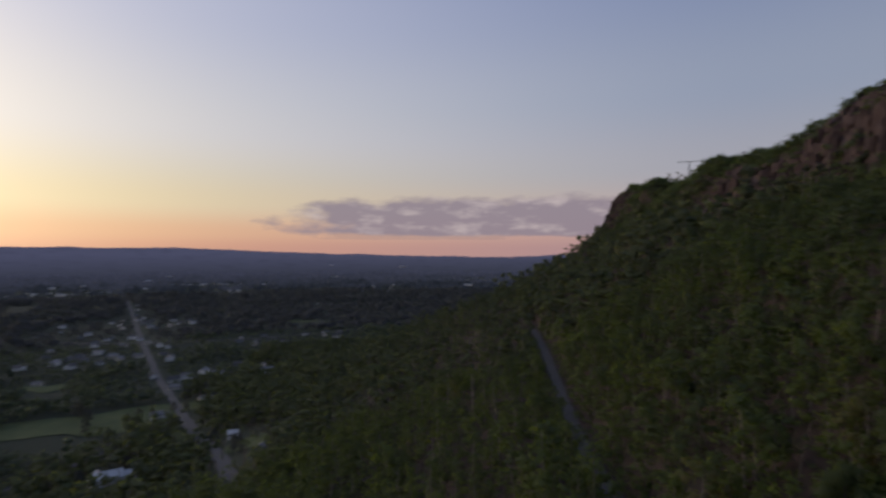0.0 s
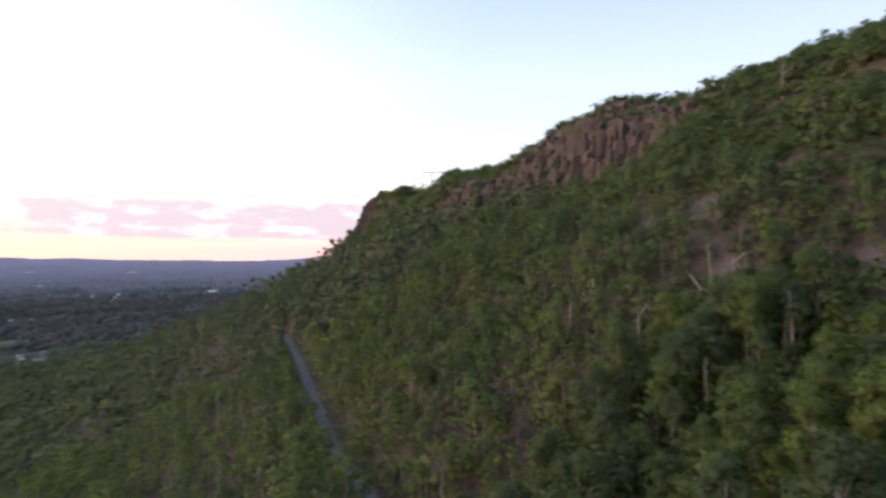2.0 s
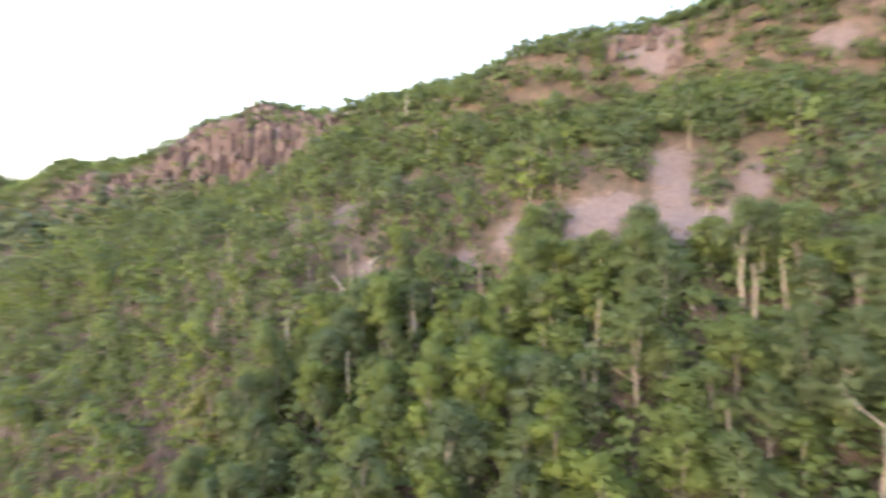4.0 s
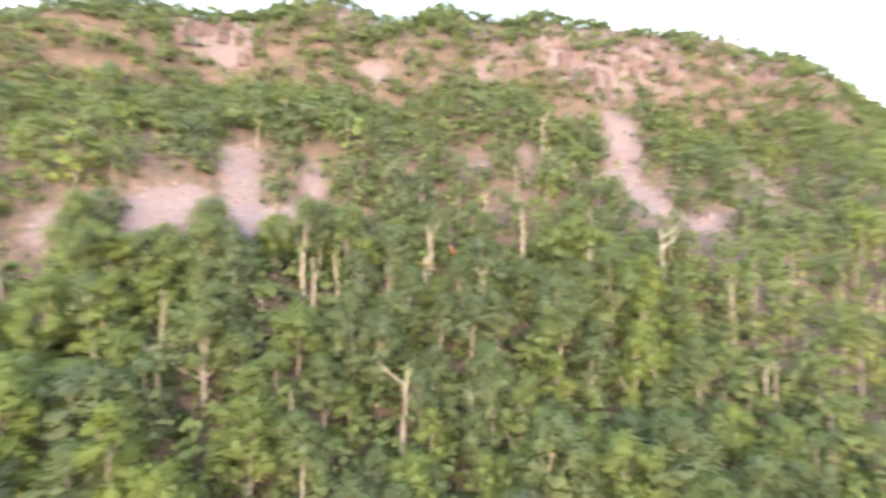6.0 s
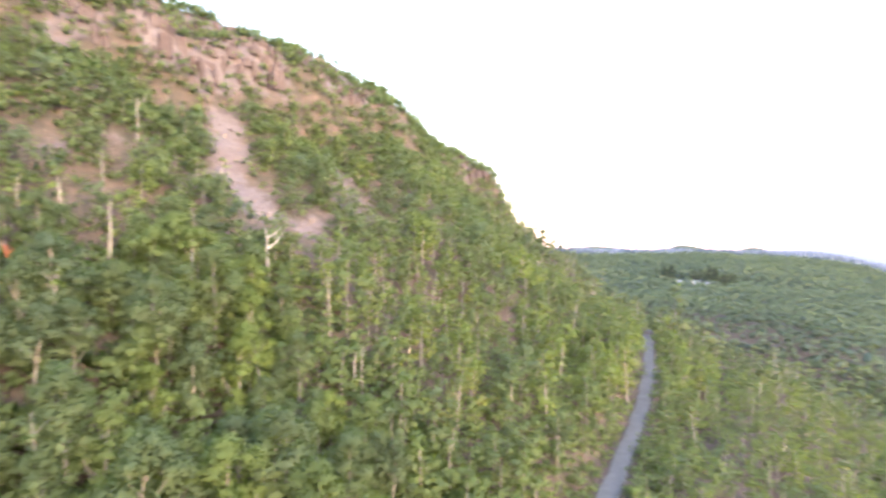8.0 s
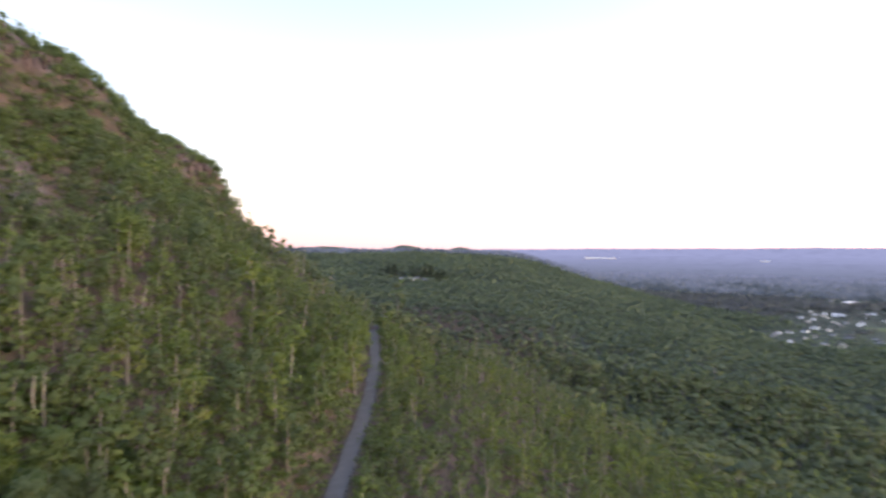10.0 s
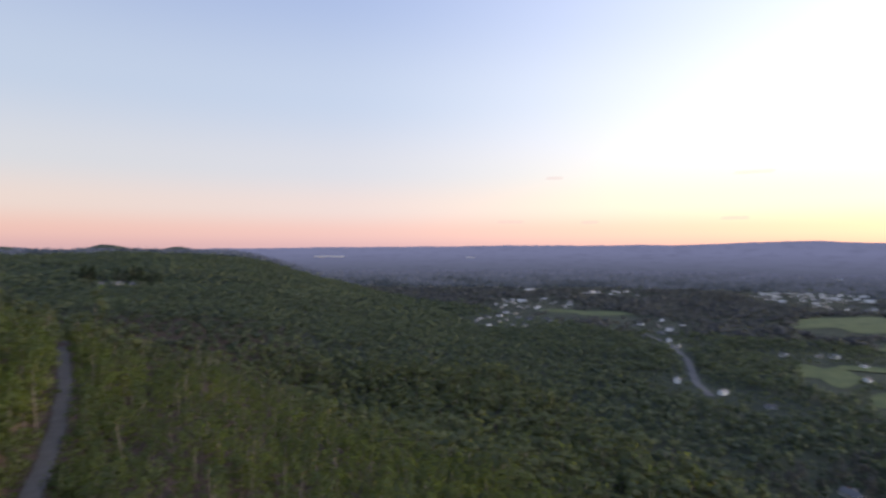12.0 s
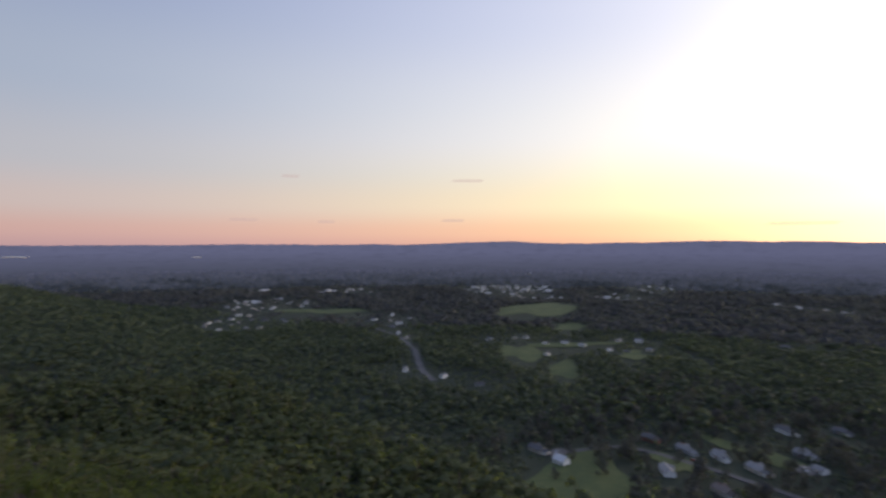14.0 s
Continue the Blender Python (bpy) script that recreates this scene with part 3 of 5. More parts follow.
# ---- the mountain road ----
def strip(name, pts, width, mat, lift, label, category="road", zs=None, every=3.0):
    """A road along plan points, draped on the land, with a thickness."""
    pts = np.asarray(pts, float)
    d = np.concatenate([[0], np.cumsum(np.hypot(*np.diff(pts, axis=0).T))])
    s = np.arange(0, d[-1], every)
    x, y = np.interp(s, d, pts[:, 0]), np.interp(s, d, pts[:, 1])
    for _ in range(3):
        x[1:-1], y[1:-1] = (x[:-2] + 2 * x[1:-1] + x[2:]) / 4, (y[:-2] + 2 * y[1:-1] + y[2:]) / 4
    tx, ty = np.gradient(x), np.gradient(y)
    ln = np.hypot(tx, ty)
    nx, ny = -ty / ln, tx / ln
    rng = np.random.RandomState(len(s))
    rows = []
    for f, dz in ((-1.04, -1.2), (-1, 0), (-.33, .03), (.33, .03), (1, 0), (1.04, -1.2)):
        wob = rng.normal(size=len(s)) * .05 * width * (abs(f) >= 1)
        px, py = x + nx * (f * width / 2 + wob), y + ny * (f * width / 2 + wob)
        z = np.maximum(np.maximum(land(px, py), land(x, y)), land(x + nx * width * .4, y + ny * width * .4)) if zs is None else np.interp(y, zs[0], zs[1])
        rows.append(np.stack([px, py, z + lift + dz], 1))
    v = np.stack(rows, 1).reshape(-1, 3)
    n, m = len(s), 6
    i = (np.arange(n - 1)[:, None] * m + np.arange(m - 1)[None]).ravel()
    q = np.stack([i, i + 1, i + m + 1, i + m], 1)
    me = mesh_from(name, v, q.ravel(), np.full(len(q), 4), [mat])
    return tagged(new(name, me), label, category, kind="structure")


ry = np.arange(-205, 250, 3.0)
rx = np.interp(ry, ROAD_Y, ROAD_X)
strip("road", np.stack([rx, ry], 1), 3.0, ASPHALT, .16, "narrow worn grey asphalt mountain road cut into the slope", zs=(ROAD_Y, ROAD_Z))


def build_kerb():
    rng = np.random.RandomState(4)
    vs, qs, base = [], [], 0
    for y in np.arange(-205, 248, 1.15):
        if rng.uniform() < .12:
            continue
        x = np.interp(y, ROAD_Y, ROAD_X) - 1.75 + rng.normal() * .06
        z = np.interp(y, ROAD_Y, ROAD_Z)
        l, w, h = rng.uniform(.35, .55), rng.uniform(.14, .22), rng.uniform(.35, .62)
        c = np.array([(sx * w * (1 if t < 0 else .8), sy * l * (1 if t < 0 else .85), (h if t > 0 else -.6)) for t in (-1, 1) for sx, sy in ((-1, -1), (1, -1), (1, 1), (-1, 1))])
        c += rng.normal(size=c.shape) * .04
        vs.append(c + (x, y, z))
        qs.append(np.array([(4, 5, 6, 7), (0, 1, 5, 4), (1, 2, 6, 5), (2, 3, 7, 6), (3, 0, 4, 7)]) + base)
        base += 8
    q = np.concatenate(qs)
    me = mesh_from("kerb_stones", np.concatenate(vs), q.ravel(), np.full(len(q), 4), [KERB])
    tagged(new("kerb_stones", me), "row of dark mossy kerb stones along the mountain road", "kerb", kind="stuff")


build_kerb()


# ---- cliffs: broken columns of red trap rock ----
def build_cliffs():
    for k, (a, b, lo, hi) in enumerate(CLIFFS):
        rng = np.random.RandomState(70 + k)
        vs, fs, ss, base = [], [], [], 0
        marks = []
        y = a
        while y < b:
            fade = min(1, (y - a + 3) / 8, (b - y + 3) / 8)
            turn = 0.9 * max(y - 415, 0) + 1.0 * max(-y - 212, 0)
            for x in np.arange(lo + rng.uniform(0, 1.5) + 2.5 * float(bumps(y, 3.0, 14, 88)), lo + (hi - lo) * fade, 1.7):
                if rng.uniform() < (.46 if abs(y) < 160 and b < 100 else .38):
                    continue
                px, py = x + turn + rng.normal() * .35, y + rng.normal() * .35
                g = float(land(px, py))
                ahead = float(land(px + 2.2, py))
                h = max(.4, (ahead - g) * (rng.uniform(.35, 1.05) if b > 100 else rng.uniform(.2, .75)) + rng.uniform(-.5, .7))
                n = rng.randint(4, 7)
                r = rng.uniform(.5, 1.5) if b < 100 else rng.uniform(.6, 2.4)
                an = np.sort(rng.uniform(0, 6.283, n))
                ring = np.stack([np.cos(an) * r, np.sin(an) * r * 1.1], 1)
                tilt = rng.normal(size=2) * .25
                low = np.column_stack([ring[:, 0] * 1.1 + px - .3, ring[:, 1] * 1.1 + py, np.full(n, g - 1.6)])
                mid = np.column_stack([ring[:, 0] * rng.uniform(.9, 1.1) + px, ring[:, 1] + py, g + h * rng.uniform(.4, .7) + rng.normal(size=n) * .15])
                top = np.column_stack([ring[:, 0] * .9 + px + .25, ring[:, 1] * .9 + py, g + h + ring @ tilt])
                marks.append((len(fs), len(ss), base, n))
                vs += [low, mid, top]
                for t in range(2):
                    for j in range(n):
                        fs += [base + t * n + j, base + t * n + (j + 1) % n, base + (t + 1) * n + (j + 1) % n, base + (t + 1) * n + j]
                        ss.append(4)
                fs += list(range(base + 2 * n, base + 3 * n))
                ss.append(n)
                base += 3 * n
            y += rng.uniform(1.2, 1.9)
        if a == 104:
            # the great face over the road: every column is a piece of its own
            root = new("cliff_face")
            allv = np.concatenate(vs)
            middle = allv.mean(0)
            root.location = middle
            ends = marks[1:] + [(len(fs), len(ss), base, 0)]
            for (f0, s0, b0, n), (f1, s1, b1, _) in zip(marks, ends):
                ob = new("rock_column", mesh_from("rock_column", allv[b0:b1] - middle, np.array(fs[f0:f1]) - b0, ss[s0:s1], [CLIFF]))
                ob.parent = root
            tagged(root, "craggy red cliff of upright trap rock columns below the crest", "cliff", kind="structure")
            continue
        me = mesh_from("cliff_face", np.concatenate(vs), fs, ss, [CLIFF])
        tagged(new("cliff_face", me), "craggy cliff of broken red trap rock columns", "cliff", kind="structure")


build_cliffs()


def build_boulders():
    rng = np.random.RandomState(9)
    vs, qs, base = [], [], 0
    cube = np.array([(x, y, z) for z in (-1, 1) for x, y in ((-1, -1), (1, -1), (1, 1), (-1, 1))], float)
    faces = np.array([(4, 5, 6, 7), (0, 1, 5, 4), (1, 2, 6, 5), (2, 3, 7, 6), (3, 0, 4, 7)])
    for cx, cy, rx_, ry_ in SCREE:
        for _ in range(int(rx_ * ry_ * 2.2)):
            x, y = cx + rng.normal() * rx_ * .6, cy + rng.normal() * ry_ * .6
            s = rng.uniform(.07, .2) * (2.6 if rng.uniform() < .06 else 1)
            c = cube * rng.uniform(.6, 1.1, 3) * s + rng.normal(size=(8, 3)) * s * .22
            vs.append(c + (x, y, float(land(x, y)) + s * .3))
            qs.append(faces + base)
            base += 8
    q = np.concatenate(qs)
    me = mesh_from("scree_stones", np.concatenate(vs), q.ravel(), np.full(len(q), 4), [BOULDER])
    tagged(new("scree_stones", me), "loose pinkish grey stones scattered on the bare scree", "stones", kind="stuff")


build_boulders()


# ---- the woods ----
FIELDS = [(-222, 357, 62, 30, .5), (-85, 255, 16, 14, .3), (-207, 844, 42, 16, 0), (-323, 446, 18, 14, 0), (-545, -840, 72, 34, -.5), (-825, -585, 125, 60, .3), (-686, -426, 34, 22, 0),
          (-478, -358, 44, 22, .75), (-446, -283, 36, 14, .4), (-555, -268, 26, 14, .3), (-236, -140, 34, 26, .6), (-560, -345, 60, 14, -.6), (-338, -92, 26, 10, 1.3), (-292, -118, 16, 9, .9)]
LOTS = [(-154, 600, 9, 50), (-258, -168, 8, 5), (-330, -66, 7, 5)]
ROADS = {
    "main": [(-900, 1530), (-665, 1158), (-529, 939), (-417, 753), (-282, 535), (-239, 466), (-211, 425), (-157, 338), (-112, 268), (-85, 216), (-68, 179)],
    "street": [(-480, -620), (-452, -530), (-404, -446), (-345, -372), (-322, -330)],
    "lane": [(-250, -172), (-293, -152), (-299, -135), (-297, -101), (-292, -69), (-280, 10), (-270, 120), (-157, 338)],
    "cross": [(-690, 720), (-430, 664), (-255, 676), (-150, 720), (-60, 800)],
}
HOMES_N = [(-152, 248), (-185, 356), (-172, 395), (-106, 278), (-75, 229)]
HOMES_S = [(-253, -178), (-246, -158), (-317, -143), (-314, -121), (-317, -104), (-275, -115), (-312, -84), (-390, -90), (-352, -72), (-333, -61), (-270, -87), (-412, -65)]


def in_field(x, y, grow=1.0):
    on = np.zeros(np.shape(x), bool)
    for cx, cy, a, b, rot in FIELDS + [POND, (-805, 1052, 24, 40, .65)]:
        c, s = math.cos(rot), math.sin(rot)
        dx, dy = x - cx, y - cy
        on |= np.hypot((dx * c + dy * s) / a, (dy * c - dx * s) / b) < grow
    return on


def near_road(x, y, gap):
    on = np.zeros(np.shape(x), bool)
    for pts in ROADS.values():
        for (x0, y0), (x1, y1) in zip(pts, pts[1:]):
            dx, dy = x1 - x0, y1 - y0
            t = np.clip(((x - x0) * dx + (y - y0) * dy) / (dx * dx + dy * dy), 0, 1)
            on |= np.hypot(x - x0 - t * dx, y - y0 - t * dy) < gap
    return on


def grid_spots(x0, x1, y0, y1, gap, seed):
    rng = np.random.RandomState(seed)
    gx, gy = np.meshgrid(np.arange(x0, x1, gap), np.arange(y0, y1, gap))
    x = gx.ravel() + rng.uniform(-.48, .48, gx.size) * gap
    y = gy.ravel() + rng.uniform(-.48, .48, gx.size) * gap
    return x, y, rng


def town_spots():
    """Where the scattered houses of the villages stand."""
    rng = np.random.RandomState(77)
    out = []
    for cx, cy, a, b, rot, n in ((-372, -790, 80, 62, .9, 34), (-510, -985, 115, 80, 1.0, 40), (-710, -1365, 50, 45, .4, 8), (-810, -1140, 85, 75, .5, 18), (-560, -680, 70, 60, .8, 8), (-1180, -930, 170, 120, .5, 130), (-1045, -750, 60, 70, .4, 16),
                                 (-1205, -245, 16, 90, -.45, 14), (-965, 1370, 170, 60, .7, 34), (-700, 1700, 170, 14, 0, 16), (-570, 1420, 30, 30, 0, 5), (-380, 600, 70, 90, 0, 18), (-195, 690, 85, 26, .2, 24), (-480, 800, 120, 70, .8, 24),
                                 (-1182, -600, 90, 60, .5, 16), (-1440, -640, 130, 60, .5, 16), (-190, 500, 44, 26, .3, 14), (-190, 655, 50, 18, .2, 10), (-200, 540, 14, 20, 0, 4), (-430, 700, 40, 30, 0, 6), (-190, 1560, 60, 120, 0, 7), (120, 2100, 60, 130, 0, 7), (-420, 2240, 50, 20, 0, 3), (-230, 1120, 30, 20, 0, 3)):
        k = 0
        while k < n:
            u, v = rng.uniform(-1, 1, 2)
            if u * u + v * v > 1:
                continue
            c, s = math.cos(rot), math.sin(rot)
            k += 1
            px, py = cx + u * a * c - v * b * s, cy + u * a * s + v * b * c
            if all(math.hypot(px - q[0], py - q[1]) > 16 for q in out):
                out.append((px, py, rot))
    for a, b, r in ((-505, 868, .5), (-526, 941, .5), (-460, 839, .5), (-425, 706, .5), (-355, 662, .5), (-400, 838, .5), (-335, 454, 0), (-215, 442, .5), (-280, 564, .5), (-256, 486, .5), (-345, 575, .3), (-230, 470, .5), (-560, 1010, .5),
                    (-600, 1080, .5), (-490, 900, .5), (-300, 590, .5), (-330, 640, .5), (-380, 690, .5), (-545, -418, .2), (-513, -432, .2), (-556, -410, .2), (-540, -369, .2), (-559, -355, .2), (-559, -332, .2), (-559, -298, .2), (-625, -321, .2),
                    (-564, -280, .2), (-639, -302, .2), (-592, -267, .2), (-487, -331, .2), (-339, -337, .5), (-342, -298, 1.2), (-331, -378, .9), (-720, -166, .3), (-543, -657, .8), (-448, -510, .8), (-465, -545, .8), (-500, -600, .8)):
        out.append((a, b, r))
    return out


TOWN = town_spots()
HUT = (175, -790)
ALL_HOMES = np.array([(a, b) for a, b, _ in TOWN] + HOMES_N + HOMES_S + [HUT])
POND = (-839, 1097, 26, 28, .3)


def near_home(x, y, gap):
    on = np.zeros(len(x), bool)
    for a, b in ALL_HOMES:
        on |= (np.abs(x - a) < gap) & (np.abs(y - b) < gap)
    return on


def before_field(x, y):
    """In a meadow, or in the low scrub at its near edge."""
    on = in_field(x, y)
    for f in (.03, .06, .09):
        on |= in_field(x * (1 + f), y * (1 + f))
    return on


def in_view_line(x, y, gap):
    """Yards on the valley side of a house are kept open."""
    on = np.zeros(len(x), bool)
    for a, b in ALL_HOMES:
        r = math.hypot(a, b)
        ux, uy = a / r, b / r
        dx, dy = x - a, y - b
        along, across = dx * ux + dy * uy, np.abs(dx * uy - dy * ux)
        wide = 26 if (a, b) == HUT else (10 if r < 480 else gap)
        on |= (across < wide) & (along > -wide - r * (.06 if r < 900 else .09)) & (along < wide)
    return on


NEAR = (34, 84, -50, 62)      # x and y of the stretch of slope right before the camera


def mountain_u(x, y):
    return x - 0.9 * np.maximum(y - 415, 0) - 1.0 * np.maximum(-y - 212, 0)


DEAD = [(78.6, 58.2), (77, 64.5), (70, 44), (74, 6), (72.1, -.4), (74.3, .9), (74.2, -3.6), (57, -9), (78, -17), (81, -21.5), (83, -33), (104, -46), (76, -54), (57, -55.5), (64, 16), (64, 64), (59, 48), (78, 35)]


def before_dead(x, y):
    """Small glades in which the dead trees stand."""
    on = np.zeros(len(x), bool)
    for a, b in DEAD:
        r = math.hypot(a, b)
        dx, dy = x - a, y - b
        along, across = (dx * a + dy * b) / r, np.abs(dx * b - dy * a) / r
        wide, reach = (2.8, 13.5) if (a, b) in DEAD[:4] else (1.9, 5.5)
        on |= (across < wide) & (along > -reach) & (along < 1.2)
    return on


def build_slope_woods():
    x, y, rng = grid_spots(-190, 260, -420, 640, 4.0, 21)
    u = mountain_u(x, y)
    z = land(x, y)
    r = np.hypot(x, y)
    keep = (u < 200) & (scree_at(x, y) < .4) & (scree_at(x + 3, y) < .45) & (scree_at(x + 6, y) < .5) & (scree_at(x + 9, y * (1 + 9 / np.maximum(x, 60))) < .62) & (road_gap(x, y) > np.where(u > 25, 3.4, 3.2)) & ~in_field(x, y) & ~near_home(x, y, 14) & ~near_road(x, y, 6) & ~before_dead(x, y) & ~in_view_line(x, y, 8)
    keep &= (cliff_at(x, y) < .5) | (rng.uniform(size=len(x)) < .16)
    keep &= rng.uniform(size=len(x)) < np.where(u > 145, .8, np.where(u > 84, .86, .97))
    keep &= (u < 126) | (u > 150) | ((y > -62) & (y < 102) & (cliff_at(x, y) < .4) & (rng.uniform(size=len(x)) < np.where(y < 24, .65, 1)))
    x, y, z, u, r = (a[keep] for a in (x, y, z, u, r))
    rng = np.random.RandomState(22)
    big = np.interp(u, (-150, -60, 0, 22, 45, 80, 110, 130, 200), (1.2, 1.0, .76, .66, 1.0, 1.0, .98, .55, .42))
    big = big * np.where(rng.uniform(size=len(x)) < .12, 1.3, 1) * rng.uniform(.62, 1.28, len(x)) * np.where((x > 14) & (x < 27) & (y > 54) & (y < 92), 1.5, 1) * np.where((y < -150) & (u > 60), .7, 1)
    big = big * np.where((scree_at(x + 8, y) > .4) | (scree_at(x + 5, y) > .4), .6, 1)
    tall = big * rng.uniform(.85, 1.2, len(x))
    patch = bumps(x, y, 45, 41) * .22
    tint = np.clip(rng.normal(.44, .2, len(x)) + patch, 0, 1)
    spin = rng.uniform(0, 6.283, len(x))
    spots, scales = np.stack([x, y, z], 1), np.stack([big, tall], 1)
    near = (x > NEAR[0]) & (x < NEAR[1]) & (y > NEAR[2]) & (y < NEAR[3])
    dip = (EYE - z - 8) / r
    mid = ~near & (r < 195) & (dip < .53)
    far = ~near & ~mid & (rng.uniform(size=len(x)) < np.where(dip > .6, .22, .52)) & (u < 160)
    scales[far] *= (1.32, 1.1)
    shapes = np.random.RandomState(31)
    protos = [tree_shape(shapes, shapes.uniform(7.6, 9.8), shapes.uniform(2.7, 3.6), (.06, .12, .2, .34)[k % 4], 11, 250, .42, 4, 0) for k in range(12)]
    upper = mid & (u > 82)
    mid &= ~upper
    joined("slope_woods", protos, spots[mid], scales[mid], spin[mid], tint[mid], [LEAF, BARK], "dense broadleaf trees with pale thin trunks on the slope", "trees")
    # under the crest the crowns are low and wide, and hide their trunks
    protos = [tree_shape(shapes, shapes.uniform(5.4, 7.2), shapes.uniform(3.0, 4.0), shapes.uniform(.02, .1), 13, 260, .42, 4, 0) for _ in range(12)]
    joined("upper_woods", protos, spots[upper], scales[upper], spin[upper], np.clip(tint[upper] - .05, 0, 1), [LEAF, BARK], "low wide broadleaf crowns on the upper slope", "trees")
    protos = [tree_shape(shapes, shapes.uniform(8, 10), shapes.uniform(3.0, 3.7), shapes.uniform(.1, .3), 5, 40, .85, 3, 0, fill=.7) for _ in range(10)]
    joined("hillside_woods", protos, spots[far], scales[far], spin[far], tint[far], [LEAF_HILL, BARK], "dense broadleaf woods covering the flanks of the mountain", "trees")
    # single trees of the stretch that faces the camera
    kinds = []
    for k in range(12):
        rk = np.random.RandomState(100 + k)
        (tv, tq, tn), (cv, cq, cn) = tree_shape(rk, rk.uniform(8.5, 10.8), rk.uniform(2.7, 3.5), (.1, .18, .3, .44)[k % 4], 30, 3800, .21, 6, 5)
        root = new("broadleaf_tree")
        trunk = new("trunk", mesh_from("trunk", tv, tq.ravel(), np.full(len(tq), 3), [BARK], attrs={"tint": np.full(len(tv), rk.uniform(.1, .9))}, smooth=True))
        crown = new("crown", mesh_from("crown", cv, cq.ravel(), np.full(len(cq), 3), [LEAF], attrs={"tint": np.full(len(cv), float(np.clip(rk.normal(.42, .22), .05, .82)))}, normals=cn))
        trunk.parent = crown.parent = root
        kinds.append(tagged(root, "leafy broadleaf tree with rounded crown rooted on the slope", "tree", "trees on the slope"))
    used = set()
    for i in np.where(near)[0]:
        k = rng.randint(len(kinds))
        m = pose(x[i], y[i], z[i], 0, 0, math.degrees(spin[i]))
        s = float(big[i]), float(tall[i])
        ob = kinds[k]
        if k in used:
            ob = copy_thing(kinds[k], m)
        used.add(k)
        ob.matrix_basis = m @ Matrix.Diagonal((s[0], s[0], s[1], 1))
    return int(near.sum()), int(mid.sum()), int(far.sum())


print("slope trees", build_slope_woods())


def build_shrubs():
    x, y, rng = grid_spots(-70, 185, -235, 430, 2.9, 51)
    u = mountain_u(x, y)
    r = np.hypot(x, y)
    z = land(x, y)
    dip = (EYE - z) / r
    chance = np.where(road_gap(x, y) < 14, .9, np.where(u < 25, .5, np.where(u > 80, .62, .9)))
    chance = np.where(cliff_at(x, y) > .5, np.where(y < 100, .42, .3), np.where(u > 98, np.where(y < 60, .6, .75), chance))
    keep = (dip < .52) & ((r < 230) | (u > 120)) & (u < 172) & (rng.uniform(size=len(x)) < chance) & (road_gap(x, y) > 2.3) & (scree_at(x, y) < rng.uniform(.3, .6, len(x)))
    # the steep face under the crest carries bushes on every ledge
    bx, by, rng = grid_spots(108, 146, -215, 425, 1.9, 54)
    on = (rng.uniform(size=len(bx)) < np.where(cliff_at(bx, by) > .4, np.where(by < 100, .48, .24), .9)) & (scree_at(bx, by) < .45)
    # and the verges of the road are overgrown to its edge
    vx, vy, rng = grid_spots(18, 66, -200, 250, 1.7, 56)
    verge = road_gap(vx, vy)
    edge = (verge > 2.05) & (verge < 7) & (np.abs(vy) > 60) & (rng.uniform(size=len(vx)) < .8)
    # low growth fills the glades of the stretch before the camera
    fx, fy, rng = grid_spots(36, 84, -60, 66, 1.9, 58)
    fill = (scree_at(fx, fy) < .3) & (rng.uniform(size=len(fx)) < .85)
    edge |= (verge > 2.05) & (verge < 20) & (vx > np.interp(vy, ROAD_Y, ROAD_X)) & (vy < -48) & (vy > -125)
    x, y = np.concatenate([x[keep], bx[on], vx[edge], fx[fill]]), np.concatenate([y[keep], by[on], vy[edge], fy[fill]])
    z = land(x, y)
    rng = np.random.RandomState(52)
    shapes = np.random.RandomState(53)
    protos = []
    for _ in range(6):
        c = np.stack([shapes.normal(size=2) * .6, shapes.normal(size=2) * .6, shapes.uniform(.4, 1.5, 2)], 1)
        protos.append(((np.zeros((0, 3)), np.zeros((0, 3), int), np.zeros((0, 3))), sprays(shapes, c, shapes.uniform(.9, 1.3, 2), 32, .4)))
    s = rng.uniform(.6, 1.3, len(x)) * np.where(mountain_u(x, y) > 95, 1.45, 1) * np.where(road_gap(x, y) < 3.2, .5, 1) * np.where((x > 34) & (x < 84) & (np.abs(y) < 62), 1.5, 1)
    joined("undergrowth", protos, np.stack([x, y, z], 1), np.stack([s, s], 1), rng.uniform(0, 6.283, len(x)), np.clip(rng.normal(.5, .2, len(x)) - .3 * (road_gap(x, y) > 16), 0, 1), [SHRUB, BARK], "bright green undergrowth and saplings on the slope", "shrubs")
    return len(x)


print("shrubs", build_shrubs())


